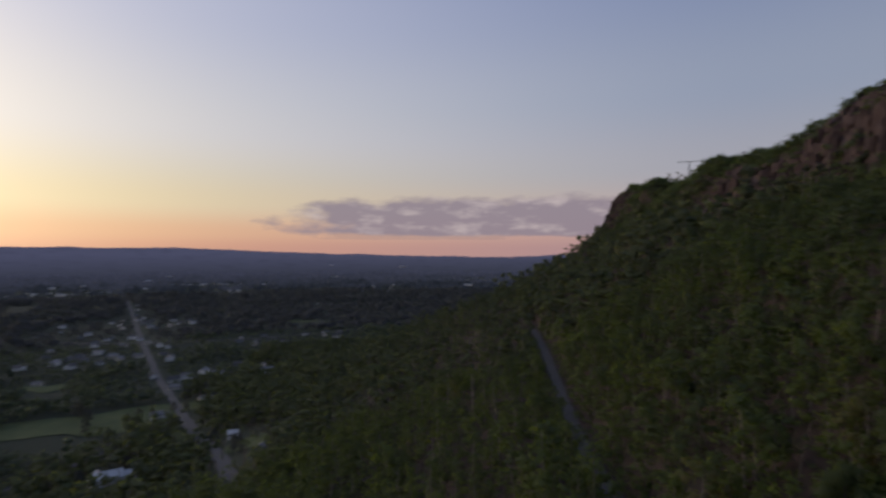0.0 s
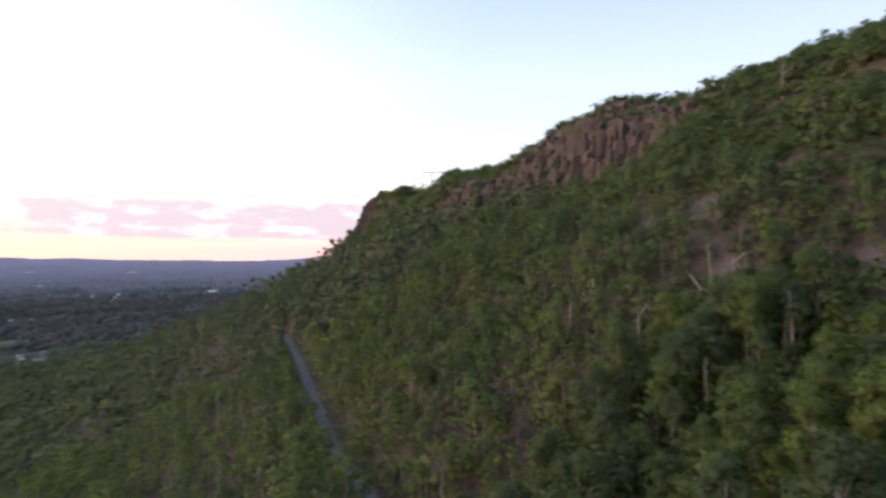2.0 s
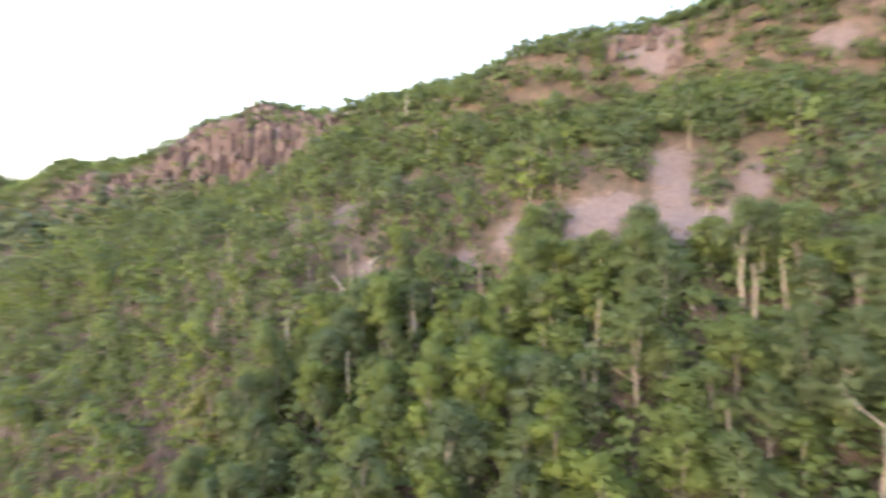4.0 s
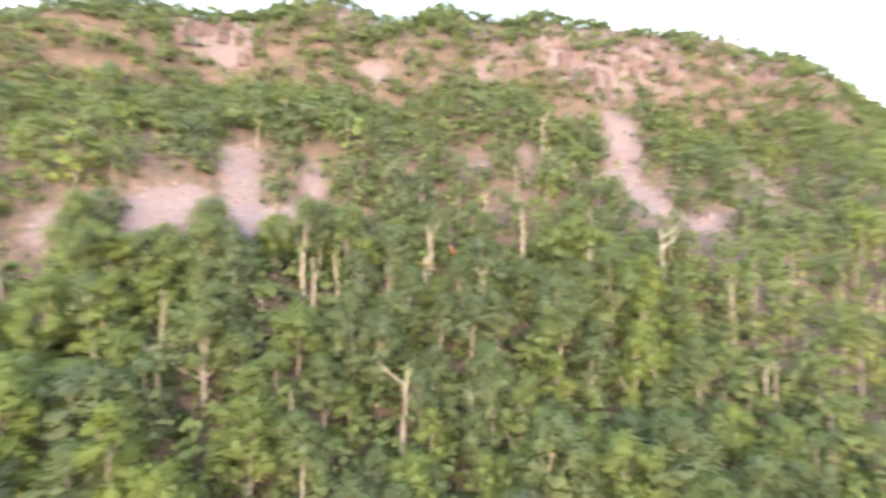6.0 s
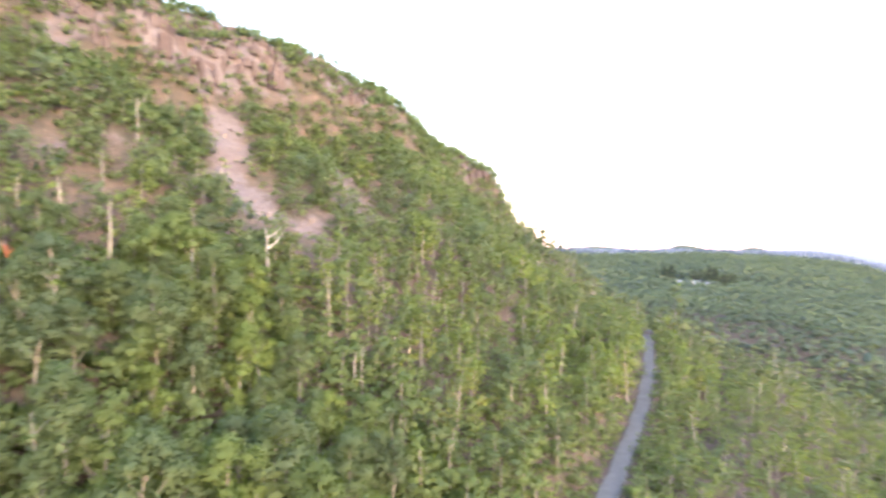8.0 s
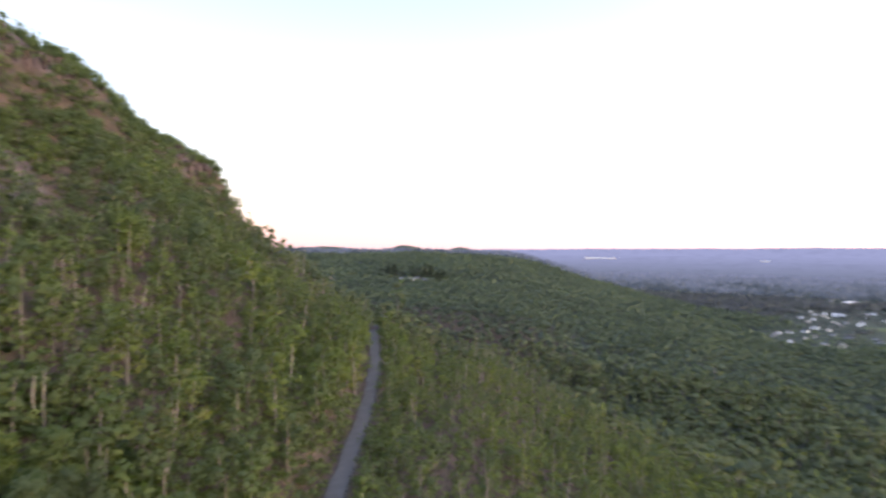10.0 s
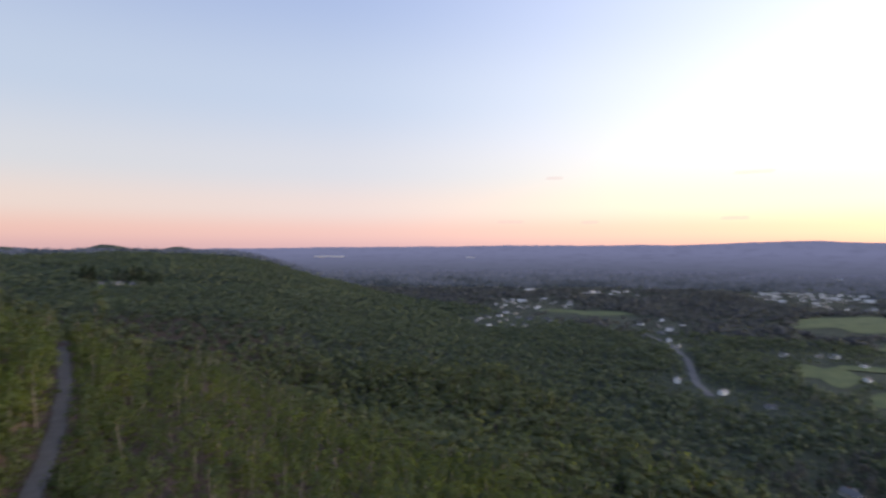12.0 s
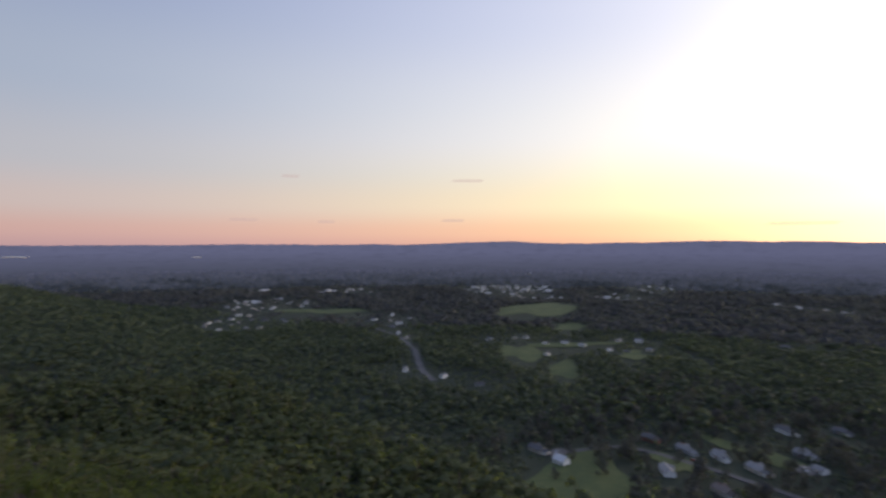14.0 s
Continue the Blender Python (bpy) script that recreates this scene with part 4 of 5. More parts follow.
def build_poles():
    """Thin bare pale stems that stand among the low woods."""
    x, y, rng = grid_spots(-110, 130, -210, 330, 6.5, 61)
    u = mountain_u(x, y)
    z = land(x, y)
    keep = ((EYE - z - 6) / np.hypot(x, y) < .5) & (rng.uniform(size=len(x)) < np.where(u < 22, .7, np.where(np.abs(u - 72) < 14, .5, .14))) & (road_gap(x, y) > 3.5) & (scree_at(x, y) < .3) & (u < 118)
    x, y, z = x[keep], y[keep], z[keep]
    shapes = np.random.RandomState(62)
    protos = []
    for _ in range(8):
        h = shapes.uniform(7, 11)
        zs = np.linspace(-.5, h, 4)
        bend = shapes.normal(size=2) * .5
        tv, tq, tn = tube(np.stack([bend[0] * (zs / h) ** 2 + shapes.normal(size=4) * .1, bend[1] * (zs / h) ** 2 + shapes.normal(size=4) * .1, zs], 1), [.15, .12, .09, .04], 4)
        for _ in range(2):
            z0 = h * shapes.uniform(.55, .85)
            a = shapes.uniform(0, 6.283)
            lv, lq, lm = tube([(bend[0] * (z0 / h) ** 2, bend[1] * (z0 / h) ** 2, z0), (math.cos(a) * .9, math.sin(a) * .9, z0 + 1.3)], [.05, .02], 3)
            tq, tv, tn = np.concatenate([tq, lq + len(tv)]), np.concatenate([tv, lv]), np.concatenate([tn, lm])
        c = np.array([(bend[0], bend[1], h * .93), (bend[0] * .8, bend[1] * .8 + .4, h * .8)])
        protos.append(((tv, tq, tn), sprays(shapes, c, np.array([.7, .6]), 16, .6)))
    rng = np.random.RandomState(63)
    s = rng.uniform(.65, 1.15, len(x))
    joined("bare_stems", protos, np.stack([x, y, z], 1), np.stack([s, s], 1), rng.uniform(0, 6.283, len(x)), rng.uniform(.2, 1, len(x)), [LEAF, BARK], "thin pale half-bare tree stems among the low woods", "trees")


build_poles()


def dead_tree(x, y, height, lean_x=0.0, lean_y=0.0, forks=0, mat=DEADWOOD, name="dead_tree", thick=.2, label="bleached bare dead tree on the slope"):
    rng = np.random.RandomState(int(abs(x * 7 + y * 13)) % 9999)
    root = new(name)
    root.location = (x, y, float(land(x, y)))
    zs = np.linspace(-.6, height, 6)
    f = np.clip(zs / height, 0, 1)
    path = np.stack([lean_x * f + rng.normal(size=6) * .06 * height * .15, lean_y * f + rng.normal(size=6) * .06 * height * .15, zs], 1)
    tv, tq, tn = tube(path, np.linspace(thick, thick * .3, 6), 7)
    def limb(kind, v, q):
        ob = new(kind, mesh_from(kind, v, q.ravel(), np.full(len(q), 3), [mat], attrs={"tint": np.full(len(v), rng.uniform(.4, 1))}, smooth=True))
        ob.parent = root
    limb("trunk", tv, tq)
    for i in range(forks):
        k = rng.uniform(.45, .9)
        p = np.array([np.interp(k * height, zs, path[:, c]) for c in range(3)])
        a = rng.uniform(0, 6.283)
        l = height * rng.uniform(.22, .42)
        d = np.array([math.cos(a), math.sin(a), rng.uniform(.5, 1.2)])
        lv, lq, lm = tube([p, p + d * l * .5 + rng.normal(size=3) * .15, p + d * l * np.array([.85, .85, 1.1])], [thick * .5, thick * .33, thick * .1], 5)
        limb("branch", lv, lq)
    return tagged(root, label, "dead tree")


dead_tree(78.6, 58.2, 5.4, 0, .8, 4, thick=.26, label="bleached forked dead tree beside bare soil")
dead_tree(77, 63.5, 4.0, 0, 3.6, 1, thick=.18, label="bleached dead trunk leaning far over the slope")
dead_tree(70, 44, 8.6, 0, .6, 0, thick=.26, label="broken white birch trunk standing on the slope")
dead_tree(74, 6, 6.2, 0, 4.0, 1, thick=.26, label="white dead trunk leaning over below the scree")
dead_tree(72.1, -.4, 8.2, 0, .2, 0, BARK, "bare_trunk", .24, "straight pale bare trunk on the slope")
dead_tree(74.3, .9, 7.8, 0, .3, 0, BARK, "bare_trunk", .22, "straight pale bare trunk on the slope")
dead_tree(74.2, -3.6, 7.6, 0, .5, 0, BARK, "bare_trunk", .2, "straight pale bare trunk on the slope")
dead_tree(74, -6.5, 6.5, 0, -.8, 0, BARK, "bare_trunk", .18, "straight pale bare trunk on the slope")
dead_tree(57, -9, 10.5, 0, -.9, 2, BARK, "birch_snag", .19, "tall forked pale birch rising through the crowns")
dead_tree(57, 2, 8.5, 0, 0, 0, BARK, "birch_snag", .22, "grey bare trunk rising through the crowns")
dead_tree(78, -17, 8.5, 0, .4, 1, BARK, "bare_trunk", .22, "tall pale bare trunk on the slope")
dead_tree(81, -21.5, 3.4, .5, .6, 3, RUSTWOOD, "red_dead_tree", .42, "rusty red dead broken tree on the slope")
dead_tree(82, -32.8, 9.0, 0, 0, 0, BARK, "bare_trunk", .28, "tall pale bare trunk on the slope")
dead_tree(104, -46, 8.0, 0, 0, 3, BARK, "dead_tree", .17, "pale forked dead tree above the woods")
dead_tree(76, -54, 8.0, 0, .4, 2, DEADWOOD, "bare_trunk", .26, "pale forked bare trunk below the scree")
dead_tree(57, -55, 6.8, 0, 0, 0, BARK, "bare_trunk", .18, "one of two thin straight pale trunks side by side")
dead_tree(57, -56.4, 7.0, 0, 0, 0, BARK, "bare_trunk", .18, "one of two thin straight pale trunks side by side")
dead_tree(64, 16, 5.5, 0, 1.2, 1, DEADWOOD, "dead_tree", .2, "thin bent bleached dead tree on the slope")
dead_tree(64, 64, 6.5, 0, .4, 1, DEADWOOD, "dead_tree", .2, "thin bleached dead tree among green crowns")
dead_tree(59, 48, 7.0, 0, .2, 0, BARK, "bare_trunk", .2, "thin pale bare trunk among green crowns")
dead_tree(122, 79, 7.0, 0, 0, 2, DEADWOOD, "dead_tree", .2, "pale dead tree near the crest")
dead_tree(98, 109, 5.0, 0, 2.0, 2, DEADWOOD, "dead_tree", .2, "leaning bleached dead tree on the upper slope")


def fallen_log(x, y, length, angle, thick):
    bm = bmesh.new()
    v, q, _ = tube([(0, 0, thick), (length * .5, 0, thick * 1.4), (length, .2, thick * 1.1)], [thick, thick * .8, thick * .4], 7)
    vv = [bm.verts.new(c) for c in v]
    for f in q:
        bm.faces.new([vv[i] for i in f])
    ob = part("fallen_log", bm, DEADWOOD, None, smooth=True)
    g0 = float(land(x, y))
    x1, y1 = x + math.cos(radians(angle)) * length, y + math.sin(radians(angle)) * length
    ob.matrix_world = Matrix.Translation((x, y, g0)) @ Matrix.Rotation(radians(angle), 4, "Z") @ Matrix.Rotation(-math.atan2(float(land(x1, y1)) - g0, length), 4, "Y")
    return tagged(ob, "bleached fallen tree trunk lying on the slope", "log")


for lx, ly, ll, la, lt in ((66, 39, 4.5, 100, .16), (66.5, 40.5, 4.0, 92, .12), (78, 33, 5, 115, .2), (59, -47, 4.5, 250, .14), (72, 50, 3.5, 70, .12), (70, -70, 6, 80, .15)):
    fallen_log(lx, ly, ll, la, lt)


# ---- masts on the crest ----
def mast(x, y, height, arm, label):
    root = new("mast")
    root.location = (x, y, float(land(x, y)) - .2)
    bm = bmesh.new()
    box(bm, -.3, .3, -.3, .3, 0, height, .03)
    part("pole", bm, STEEL, root)
    bm = bmesh.new()
    box(bm, -.7, .7, -.5, .5, height - .35, height, .05)
    part("platform", bm, STEEL, root)
    for s in (-1, 1):
        bm = bmesh.new()
        box(bm, min(s * .7, s * arm), max(s * .7, s * arm), -.16, .16, height - .4, height - .05, .02)
        part("arm", bm, STEEL, root)
    root.rotation_euler = (0, 0, radians(-25))
    return tagged(root, label, "mast")


mast(141, 315, 13.5, 6, "grey steel mast with long cross arms on the crest")
mast(140, 256, 7.5, 1.2, "short grey steel mast on the crest")


# ---- valley: fields, roads, pond ----
def patch(name, cx, cy, a, b, rot, mat, lift, label, category, wob=.32):
    rng = np.random.RandomState(int(abs(cx) + abs(cy)))
    n, rings = 40, 5
    ph = rng.uniform(0, 6.283, 4)
    verts = [(cx, cy, 0)]
    for k in range(1, rings + 1):
        for i in range(n):
            t = 2 * math.pi * i / n
            w = 1 + wob * (math.sin(2 * t + ph[0]) * .6 + math.sin(3 * t + ph[1]) * .5 + math.sin(5 * t + ph[2]) * .35)
            u, v = math.cos(t) * a * w * k / rings, math.sin(t) * b * w * k / rings
            verts.append((cx + u * math.cos(rot) - v * math.sin(rot), cy + u * math.sin(rot) + v * math.cos(rot), 0))
    verts = np.array(verts)
    verts[:, 2] = land(verts[:, 0], verts[:, 1]) + lift
    flat, sizes = [], []
    for i in range(n):
        flat += [0, 1 + i, 1 + (i + 1) % n]
        sizes.append(3)
        for k in range(rings - 1):
            p, q = 1 + k * n, 1 + (k + 1) * n
            flat += [p + i, q + i, q + (i + 1) % n, p + (i + 1) % n]
            sizes.append(4)
    me = mesh_from(name, verts, flat, sizes, [mat], smooth=True)
    return tagged(new(name, me), label, category, kind="structure")


for cx, cy, a, b, rot in FIELDS:
    patch("field", cx, cy, a, b, rot, GRASS, .8 if math.hypot(cx, cy) > 600 else .45, "open mown green meadow among the valley woods", "field")
for cx, cy, a, b in LOTS:
    patch("parking_lot", cx, cy, a, b, 0, LOT, .7, "pale gravel yard beside the houses", "yard", .08)
patch("pond", -839, 1097, 19, 24, .3, WATER, .7, "small pond reflecting the bright evening sky", "pond", .1)
strip("valley_road", ROADS["main"], 6.0, VALLEY_ROAD, .5, "straight pale grey main road through the valley village", every=12)
strip("valley_road", ROADS["street"], 6.5, VALLEY_ROAD, .5, "curving grey street between houses in the valley", every=8)
strip("valley_road", ROADS["lane"], 4.6, VALLEY_ROAD, .45, "narrow grey lane between gardens in the valley", every=6)
strip("valley_road", ROADS["cross"], 5, VALLEY_ROAD, .5, "grey side street of the valley village", every=8)


# ---- houses ----
def gable(bm, w, d, z0, rise, over, thick):
    """A pitched roof slab with eaves; the ridge runs along x."""
    x0, x1 = -w / 2 - over, w / 2 + over
    pts = [(-d / 2 - over, z0 - over * rise / (d / 2)), (0, z0 + rise), (d / 2 + over, z0 - over * rise / (d / 2))]
    prof = pts + [(y, z + thick) for y, z in reversed(pts)]
    a, b = [bm.verts.new((x0, y, z)) for y, z in prof], [bm.verts.new((x1, y, z)) for y, z in prof]
    n = len(prof)
    for i in range(n):
        bm.faces.new((a[i], b[i], b[(i + 1) % n], a[(i + 1) % n]))
    bm.faces.new((a[0], a[1], a[4], a[5]))
    bm.faces.new((a[1], a[2], a[3], a[4]))
    bm.faces.new((b[5], b[4], b[1], b[0]))
    bm.faces.new((b[4], b[3], b[2], b[1]))


def house_body(bm, w, d, h, rise):
    box(bm, -w / 2, w / 2, -d / 2, d / 2, -1.5, h)
    for s in (-1, 1):
        x0, x1 = s * w / 2, s * (w / 2 - .2)
        for tri in (((x0, -d / 2, h), (x0, d / 2, h), (x0, 0, h + rise)),):
            vs = [bm.verts.new(c) for c in tri]
            bm.faces.new(vs if s > 0 else vs[::-1])


def house(w, d, h, rise, wall_mat, roof_mat, label, wing=0.0, chimney=True, storeys=1):
    root = new("house")
    if w > 12:
        bm = bmesh.new()
        house_body(bm, d * .75, w * .34, h, rise * .8)
        turned = Matrix.Translation((-w * .24, d * .3, 0)) @ Matrix.Rotation(math.pi / 2, 4, "Z")
        bmesh.ops.transform(bm, matrix=turned, verts=bm.verts)
        part("front_wing", bm, wall_mat, root)
        bm = bmesh.new()
        gable(bm, d * .75, w * .34, h + .02, rise * .8, .45, .17)
        bmesh.ops.transform(bm, matrix=turned, verts=bm.verts)
        part("front_gable", bm, roof_mat, root)
    bm = bmesh.new()
    house_body(bm, w, d, h, rise)
    part("wall", bm, wall_mat, root)
    bm = bmesh.new()
    gable(bm, w, d, h, rise, .5, .18)
    part("roof", bm, roof_mat, root)
    if wing:
        bm = bmesh.new()
        box(bm, w * .5 - .1, w * .5 + wing, -d * .35, d * .35, -1.5, h * .85)
        part("garage", bm, wall_mat, root)
        bm = bmesh.new()
        gable(bm, wing, d * .7, h * .85, rise * .7, .4, .16)
        for v in bm.verts:
            v.co.x += w * .5 + wing / 2
        part("garage_roof", bm, roof_mat, root)
        for s in (-1, 1):
            bm = bmesh.new()
            box(bm, w * .5 + wing * .2, w * .5 + wing * .85, s * (d * .35 + .04) - .05, s * (d * .35 + .04) + .05, 0, 2.2)
            part("garage_door", bm, TRIM, root)
    if chimney:
        bm = bmesh.new()
        box(bm, -w * .22 - .4, -w * .22 + .4, -.35, .35, h, h + rise + 1.0, .04)
        part("chimney", bm, BRICK, root)
    for floor in range(storeys):
        z = 1.0 + floor * 2.7
        for s in (-1, 1):
            for k in (-1, 0, 1):
                x = k * w * .3
                y = s * (d / 2 + .03)
                bm = bmesh.new()
                if k == 0 and floor == 0:
                    box(bm, x - .5, x + .5, y - .05, y + .05, 0, 2.1)
                    part("door", bm, WALLS[3], root)
                else:
                    box(bm, x - .75, x + .75, y - .05, y + .05, z - .1, z + 1.4)
                    win = part("window", bm, TRIM, root)
                    bm = bmesh.new()
                    box(bm, x - .62, x + .62, y - .07, y + .07, z + .02, z + 1.28)
                    part("pane", bm, PANE, win)
    return tagged(root, label, "house")


def small_house(w, d, h, rise, wall_mat, roof_mat, label):
    root = new("house")
    bm = bmesh.new()
    house_body(bm, w, d, h, rise)
    part("wall", bm, wall_mat, root)
    bm = bmesh.new()
    gable(bm, w, d, h, rise, .5, .2)
    part("roof", bm, roof_mat, root)
    for s in (-1, 1):
        for k in (-1, 1):
            bm = bmesh.new()
            box(bm, k * w * .28 - .8, k * w * .28 + .8, s * (d / 2 + .04) - .05, s * (d / 2 + .04) + .05, 1.0, 2.5)
            part("window", bm, PANE, root)
    return tagged(root, label, "house", "village houses")


def build_houses():
    rng = np.random.RandomState(8)
    big = [(house, (18, 11, 4.2, 3.4, WALLS[0], ROOFS[3], "large white house with pale roof and garage wing", 8, True, 1)),
           (house, (13, 9, 5.4, 3, WALLS[0], ROOFS[1], "white two-storey house at the edge of the meadow", 5, True, 2)),
           (house, (12, 8, 3.2, 2.6, WALLS[1], ROOFS[1], "cream house with pale roof among trees", 5, True, 1)),
           (house, (6, 5, 2.6, 1.8, WALLS[0], ROOFS[3], "small white house with white metal roof", 0, False, 1)),
           (house, (12, 7, 3, 2, WALLS[2], ROOFS[1], "low grey house with pale roof below the woods", 0, False, 1))]
    for (x, y), (fn, args), turn, f in zip(HOMES_N, big, (35, 25, 60, 10, 80), (.72, .6, .6, .8, .5)):
        ob = fn(*args)
        ob.matrix_basis = pose(x, y, float(land(x, y)) + .3, 0, 0, turn) @ Matrix.Diagonal((f, f, f, 1))
    kinds = [("cream ranch house with grey shingle roof in its garden", 15, 9, 3, 2.4, 1, 0, 6), ("white barn with bright metal roof", 11, 9, 4, 3.2, 0, 3, 0), ("red-brown house with grey roof half hidden by trees", 13, 9, 3.2, 2.6, 3, 0, 4),
             ("grey ranch house with pale shingle roof beside the lane", 16, 9, 3, 2.2, 2, 1, 6), ("white house with pale shingle roof", 13, 9, 3.4, 2.8, 0, 1, 5), ("long white ranch house with pale roof", 18, 9, 3, 2.2, 0, 1, 0),
             ("cream house with wide pale roof", 16, 11, 3, 2.6, 1, 1, 5), ("white house with grey roof at the edge of the woods", 16, 9, 3.4, 2.6, 0, 0, 6), ("grey house with pale roof at the lane", 14, 10, 3.2, 2.6, 2, 1, 5),
             ("white garage with pale roof", 10, 8, 3, 2, 0, 1, 0), ("cream house with brown roof beside the meadow", 14, 9, 3.2, 2.4, 1, 2, 4), ("grey house among dark trees", 13, 9, 3.2, 2.4, 2, 0, 4)]
    for (x, y), (label, w, d, h, rise, wm, rm, wing) in zip(HOMES_S, kinds):
        ob = house(w, d, h, rise, WALLS[wm], ROOFS[rm], label, wing, wing > 0, 1)
        ob.matrix_basis = pose(x, y, float(land(x, y)) + .3, 0, 0, 62 + rng.uniform(-25, 25)) @ Matrix.Diagonal((.62, .62, .62, 1))
    protos = [small_house(13, 9, 3.6, 3, WALLS[0], ROOFS[0], "small white village house with grey roof"), small_house(15, 9, 4.8, 2.8, WALLS[0], ROOFS[1], "white village house with pale roof"),
              small_house(12, 9, 3.4, 2.6, WALLS[1], ROOFS[1], "cream village house with pale roof"), small_house(14, 8, 3.4, 2.4, WALLS[2], ROOFS[0], "grey village house with grey roof"),
              small_house(26, 13, 5.5, 2.2, WALLS[0], ROOFS[3], "long white hall with bright metal roof")]
    first = set()
    for x, y, rot in TOWN:
        k = int(rng.choice(5, p=(.26, .2, .24, .25, .05))) if math.hypot(x, y) > 1000 else int(rng.choice(4))
        m = pose(x, y, float(land(x, y)) + .4, 0, 0, math.degrees(rot) + rng.choice((0, 90)) + rng.normal() * 8)
        ob = protos[k]
        if k in first:
            ob = copy_thing(ob, m)
        f = rng.uniform(.42, .66) if math.hypot(x, y) > 700 else (rng.uniform(.55, .78) if y > 0 else rng.uniform(.4, .56))
        ob.matrix_basis = m @ Matrix.Diagonal((f, f, f, 1))
        first.add(k)
    for dx, dy, w, turn in ((0, 0, 13, 5), (15, 12, 6, 70), (-20, 6, 7, 0)):
        ob = small_house(w, 6, 1.5, 2.2, WALLS[2] if dx else WALLS[1], ROOFS[1], "low pale house on the wooded ridge among dark pines")
        x, y = HUT[0] + dx, HUT[1] + dy
        ob.matrix_basis = pose(x, y, float(land(x, y)) + 1.0, 0, 0, turn)


build_houses()


# ---- long pale halls far off on the plain ----
FAR_HALLS = [(325.3, -4.02, 26), (324.6, -3.4, 20), (324.3, -4.2, 18), (335.2, -3.45, 16), (336.6, -3.45, 30), (338.3, -3.48, 34), (340.6, -3.5, 26), (342, -3.51, 14), (349.3, -2.83, 32), (348.5, -1.7, 24), (352.8, -3.94, 9), (354.8, -3.8, 9), (353.3, -4.4, 9),
             (2.6, -3.77, 34), (338.8, -4.11, 11), (339.6, -4.14, 14), (331.8, -2.98, 26), (333.6, -2.59, 22), (355.8, -1.84, 34), (344.4, -2.5, 26), (326.8, -3.31, 16), (331.6, -3.7, 12), (185.8, -.9, 80), (187.2, -.9, 90), (191.7, -2.19, 12), (201, -1.0, 44), (234.1, -2.73, 22)]


def hall_range(el):
    """How far off a hall at that angle below eye level stands: on the plain, or just before a ridge's top."""
    r = (EYE - 5) / math.tan(radians(-el))
    return r if r < 2500 else min([q - 6 for q, e in RIDGES if e > el] + [3214])


def far_halls():
    for i, (az, el, w) in enumerate(FAR_HALLS):
        r = hall_range(el)
        w *= min(1, r / 3200 + .15)
        ob = small_house(w, 7 + w * .15, 3.2, 1.2, WALLS[1], ROOFS[3], "long pale hall far off among the valley woods")
        a = radians(az)
        ob.matrix_basis = pose(r * math.sin(a), r * math.cos(a), EYE + r * math.tan(radians(el)) - .5, 0, 0, -az + (i * 37) % 24 - 12)


far_halls()


# ---- valley woods ----
def near_hall(x, y):
    """Before the far halls the trees are low."""
    on = in_view_line(x, y, 12)
    for az, el, w in FAR_HALLS:
        r, a = hall_range(el), radians(az)
        along, across = x * math.sin(a) + y * math.cos(a), np.abs(x * math.cos(a) - y * math.sin(a))
        on |= (across < w * .5 + 8) & (along < r + 10) & (along > r - 260)
    return on


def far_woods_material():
    m, n, bsdf, out = material("painted_haze_woods")
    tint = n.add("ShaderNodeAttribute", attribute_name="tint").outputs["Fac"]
    # air haze painted as blue emission; tint carries the distance
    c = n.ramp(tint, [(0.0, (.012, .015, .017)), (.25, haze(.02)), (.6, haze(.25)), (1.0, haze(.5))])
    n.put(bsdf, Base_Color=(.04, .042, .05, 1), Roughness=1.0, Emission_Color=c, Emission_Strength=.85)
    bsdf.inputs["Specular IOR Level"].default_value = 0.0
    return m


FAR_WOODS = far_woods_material()


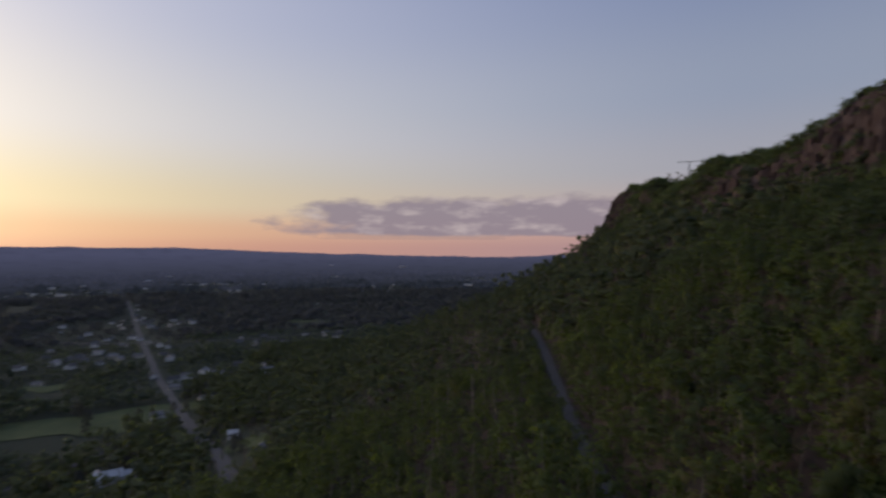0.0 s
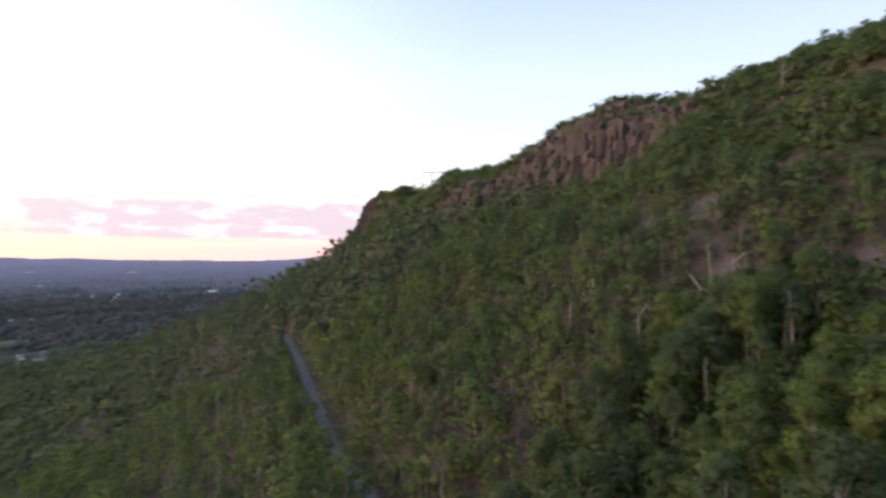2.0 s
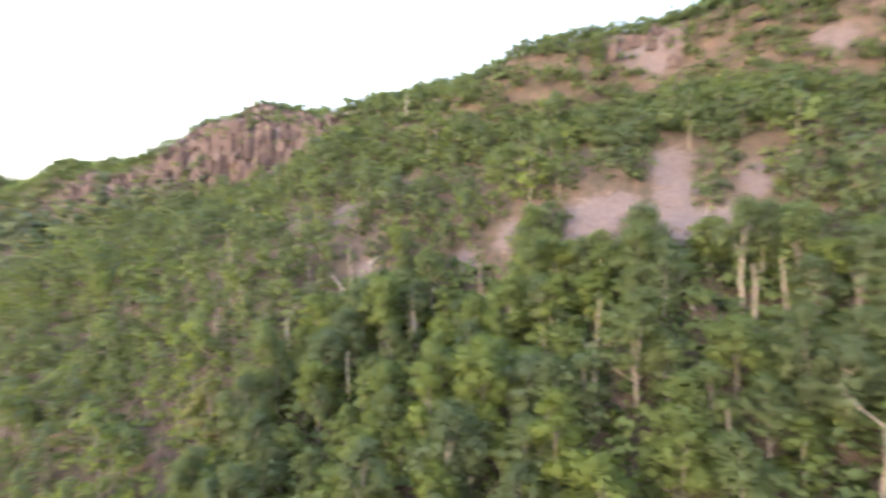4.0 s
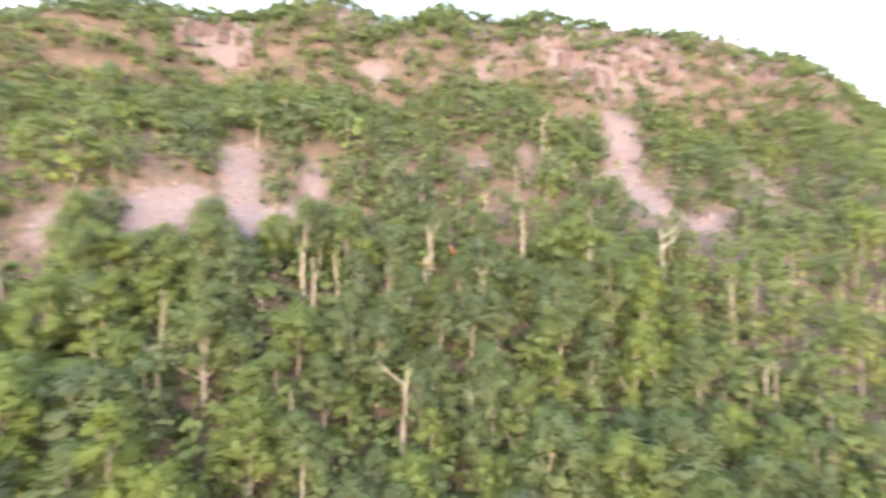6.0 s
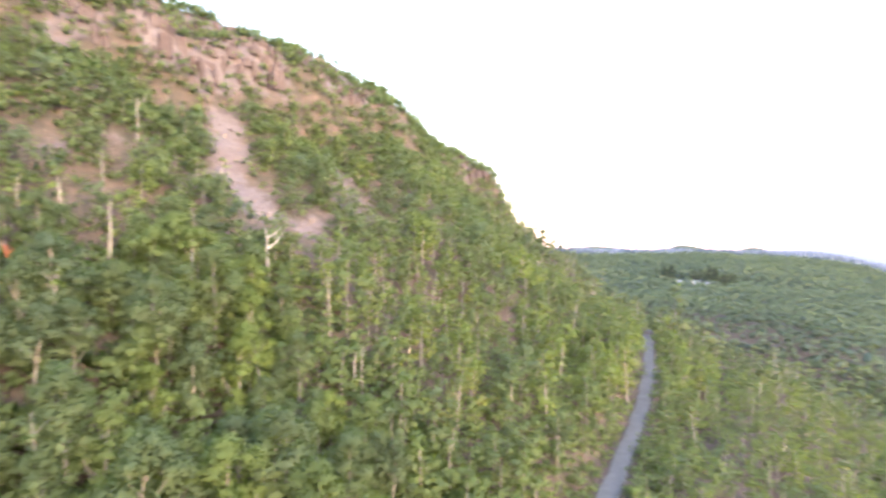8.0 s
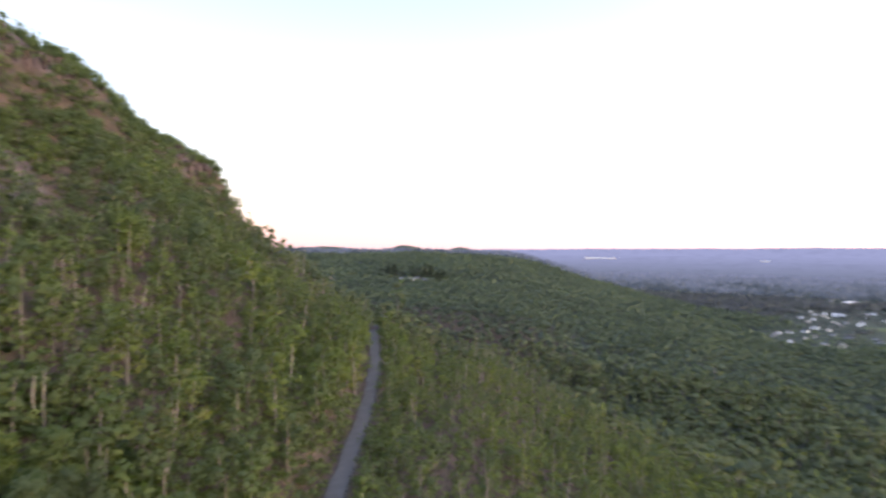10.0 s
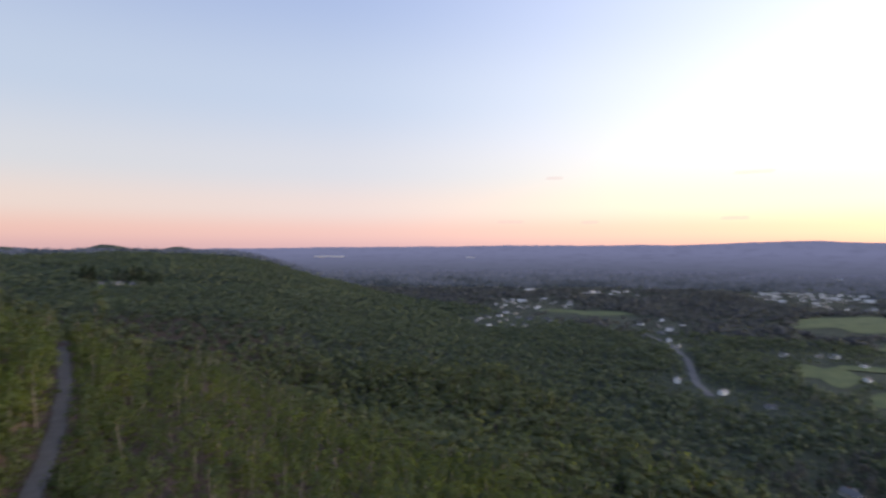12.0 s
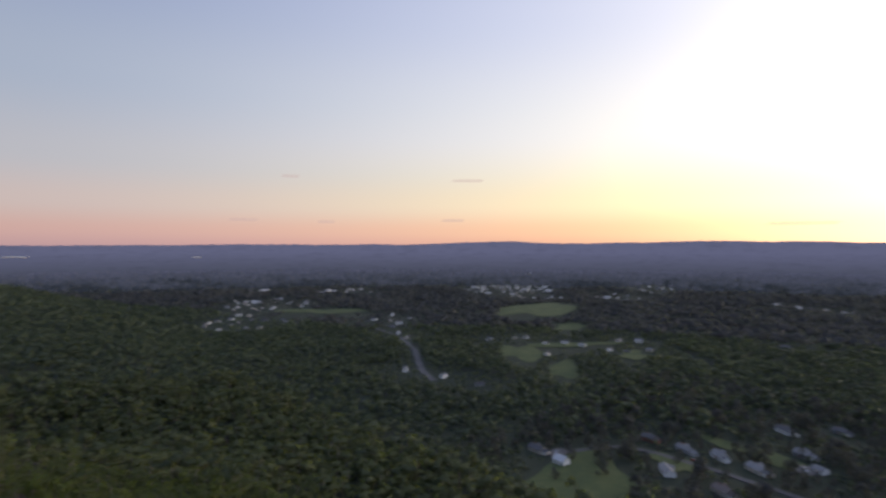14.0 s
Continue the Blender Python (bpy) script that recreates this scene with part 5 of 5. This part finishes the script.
def build_valley_woods():
    shapes = np.random.RandomState(81)
    none = (np.zeros((0, 3)), np.zeros((0, 3), int), np.zeros((0, 3)))
    total = 0
    # the nearer belt and the wooded ridge to the south
    for name, lo, hi, gap, leaves, size, seed, label in (("valley_woods", 0, 760, 6.4, 20, 1.25, 91, "dark broadleaf woods on the valley floor and low ridge"),
                                                        ("distant_woods", 760, 1540, 13, 8, 2.6, 92, "dark far woods between the villages, blue haze in their colour"),
                                                        ("backdrop_woods", 1540, 2660, 25, 6, 4.5, 93, "far woods with painted haze, covering the plain to the ridges"),
                                                        ("ridge_woods", 760, 1540, 9.5, 12, 1.7, 94, "green broadleaf woods along the low southern ridge")):
        x, y, rng = grid_spots(-hi, hi, -hi, hi, gap, seed)
        r = np.hypot(x, y)
        x, y, r = (a[(r >= lo) & (r < hi)] for a in (x, y, r))
        az = np.degrees(np.arctan2(x, y)) % 360
        seen = (az < 60) | (az > 120)
        u = mountain_u(x, y)
        keep = seen & ~((x > -190) & (x < 260) & (y > -420) & (y < 640)) & ~((u > 190) & (np.abs(y) < 900)) & ~before_field(x, y) & ~near_road(x, y, 6.5) & ~near_home(x, y, 6 if lo < 700 else 8)
        ridge = (y < -250) & (x > -420 - .25 * (y + 760))
        keep &= ridge if name == "ridge_woods" else ~(ridge & (lo > 700) & (hi < 1600))
        keep &= (bumps(x, y, 130, 95) > -.75) | (y < -250) & (x > -300)
        keep &= rng.uniform(size=len(x)) < .9
        x, y, r = x[keep], y[keep], r[keep]
        rng = np.random.RandomState(seed + 5)
        protos = []
        for _ in range(8):
            c = np.stack([shapes.normal(size=2) * gap * .25, shapes.normal(size=2) * gap * .25, shapes.uniform(3, 7, 2)], 1)
            protos.append((none, sprays(shapes, c, shapes.uniform(.45, .62, 2) * gap, leaves, size, fill=.6)))
        s = rng.uniform(.7, 1.25, len(x)) * np.where(near_home(x, y, 32), .6, 1)
        # on the far plain tint rises with range and strengthens the painted haze
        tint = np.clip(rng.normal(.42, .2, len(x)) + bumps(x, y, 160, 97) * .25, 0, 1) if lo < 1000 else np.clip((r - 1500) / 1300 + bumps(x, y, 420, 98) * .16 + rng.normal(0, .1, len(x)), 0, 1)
        mat = LEAF_LOW if lo < 100 or name == "ridge_woods" else (LEAF_HAZED if lo < 1000 else FAR_WOODS)
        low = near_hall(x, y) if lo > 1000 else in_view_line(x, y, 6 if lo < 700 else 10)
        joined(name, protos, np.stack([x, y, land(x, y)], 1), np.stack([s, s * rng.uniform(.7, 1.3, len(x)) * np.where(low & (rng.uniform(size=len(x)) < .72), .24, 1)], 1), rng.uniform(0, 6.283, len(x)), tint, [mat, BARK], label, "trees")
        total += len(x) * (leaves + 16)
    return total


print("valley woods triangles", build_valley_woods())


def build_pines():
    """The dark conifers behind the house on the ridge, and garden trees in the valley."""
    rng = np.random.RandomState(17)
    protos = []
    for k in range(4):
        (tv, tq, tn), (cv, cq, cn) = tree_shape(rng, 17, 3.6, .12, 12, 170, 1.3, 5, 0, True)
        root = new("pine_tree")
        a = new("trunk", mesh_from("trunk", tv, tq.ravel(), np.full(len(tq), 3), [BARK], attrs={"tint": np.full(len(tv), .3)}))
        b = new("crown", mesh_from("crown", cv, cq.ravel(), np.full(len(cq), 3), [NEEDLE], attrs={"tint": np.full(len(cv), .5)}, normals=cn))
        a.parent = b.parent = root
        protos.append(tagged(root, "dark dense pine tree beside the ridge house", "tree", "pines on the ridge"))
    for i in range(42):
        dx, dy, wx = ((34, 2, 8), (-4, -26, 18), (-36, 4, 8))[i % 3]
        x, y = HUT[0] + dx + rng.normal() * wx, HUT[1] + dy + rng.normal() * 9
        s = rng.uniform(.9, 1.5)
        m = pose(x, y, float(land(x, y)), 0, 0, rng.uniform(0, 360))
        ob = protos[i] if i < 4 else copy_thing(protos[i % 4], m)
        ob.matrix_basis = m @ Matrix.Diagonal((s, s, s, 1))
    garden = []
    for k in range(4):
        (tv, tq, tn), (cv, cq, cn) = tree_shape(rng, 10, 4.0, .12, 16, 520, .75, 5, 2)
        root = new("garden_tree")
        a = new("trunk", mesh_from("trunk", tv, tq.ravel(), np.full(len(tq), 3), [BARK], attrs={"tint": np.full(len(tv), .3)}))
        # garden crowns share the leaf colour with haze painted in
        b = new("crown", mesh_from("crown", cv, cq.ravel(), np.full(len(cq), 3), [LEAF_HAZED], attrs={"tint": np.full(len(cv), rng.uniform(.1, .8))}, normals=cn))
        a.parent = b.parent = root
        garden.append(tagged(root, "round dark garden tree between houses and meadow", "tree", "garden trees"))
    spots = []
    for x, y in HOMES_S + HOMES_N:
        r = math.hypot(x, y)
        ux, uy = x / r, y / r
        spots += [(x + ux * a - uy * b, y + uy * a + ux * b) for a, b in ((12, 9), (4, -15), (15, -6))]
    spots += [(-215, 335), (-226, 352), (-205, 352), (-240, 370), (-250, 372), (-246, -134), (-226, -148)]
    gx, gy, _ = grid_spots(-470, -225, -205, -30, 9, 19)
    ok = ~near_home(gx, gy, 8) & ~near_road(gx, gy, 5) & ~in_field(gx, gy) & (rng.uniform(size=len(gx)) < .6)
    for x, y in zip(gx[ok], gy[ok]):
        spots.append((float(x), float(y)))
    for i, (x, y) in enumerate(spots):
        x, y = x + rng.normal() * 2.5, y + rng.normal() * 2.5
        s = rng.uniform(.6, 1.1) * (.55 if in_view_line(np.array([x]), np.array([y]), 5)[0] else 1)
        m = pose(x, y, float(land(x, y)), 0, 0, rng.uniform(0, 360))
        ob = garden[i] if i < 4 else copy_thing(garden[i % 4], m)
        ob.matrix_basis = m @ Matrix.Diagonal((s, s, s, 1))


build_pines()


# ---- parked cars beside the houses ----
PAINTS = [painted("white_car_paint", (.7, .7, .7), .1, .3), painted("silver_car_paint", (.45, .46, .48), .1, .3), painted("red_car_paint", (.4, .05, .04), .1, .3)]
TYRE = plain_material("tyre_rubber", [(.3, (.02, .02, .02)), (.7, (.035, .035, .035))], 3.0, .9, 8, 0)


def car(x, y, turn, paint, label):
    root = new("car")
    bm = bmesh.new()
    prof = [(-2.2, .35), (2.2, .35), (2.2, .75), (1.9, .92), (.9, 1.0), (-2.0, 1.02), (-2.2, .8)]
    a, b = [bm.verts.new((px, -.85, pz)) for px, pz in prof], [bm.verts.new((px, .85, pz)) for px, pz in prof]
    for i in range(len(prof)):
        j = (i + 1) % len(prof)
        bm.faces.new((a[i], a[j], b[j], b[i]))
    bm.faces.new(a[::-1])
    bm.faces.new(b)
    bmesh.ops.bevel(bm, geom=bm.edges[:], offset=.08, segments=2, affect="EDGES")
    part("body", bm, paint, root)
    bm = bmesh.new()
    box(bm, -1.7, .8, -.72, .72, .98, 1.5)
    for v in bm.verts:
        if v.co.z > 1.2:
            v.co.x = -.45 + (v.co.x + .45) * .72
            v.co.y *= .85
    part("cabin", bm, PANE, root)
    for wx in (-1.35, 1.35):
        for wy in (-.8, .8):
            bm = bmesh.new()
            bmesh.ops.create_cone(bm, cap_ends=True, segments=14, radius1=.33, radius2=.33, depth=.22, matrix=Matrix.Translation((wx, wy, .33)) @ Matrix.Rotation(math.pi / 2, 4, "X"))
            part("wheel", bm, TYRE, root)
    root.matrix_basis = pose(x, y, float(land(x, y)) + .5, 0, 0, turn) @ Matrix.Diagonal((1 / PLAN, 1 / PLAN, 1 / PLAN, 1))
    return tagged(root, label, "car", "parked cars")


for cx, cy, ct, ck, cl in ((-256, -166, 40, 0, "white car parked in a yard"), (-259, -170, 60, 1, "silver car parked in a yard"), (-329, -66, 10, 0, "white car parked beside a house"), (-332, -69, 80, 1, "silver car parked beside a house"),
                           (-302, -112, 95, 2, "red car parked at the lane"), (-140, 240, 30, 1, "silver car parked before the large house")):
    car(cx, cy, ct, PAINTS[ck], cl)


# ---- from the plan's scale to true size ----
for ob in scene.collection.objects:
    if ob.parent is None and ob.type in ("MESH", "EMPTY"):
        ob.matrix_basis = Matrix.Diagonal((PLAN, PLAN, PLAN, 1)) @ ob.matrix_basis
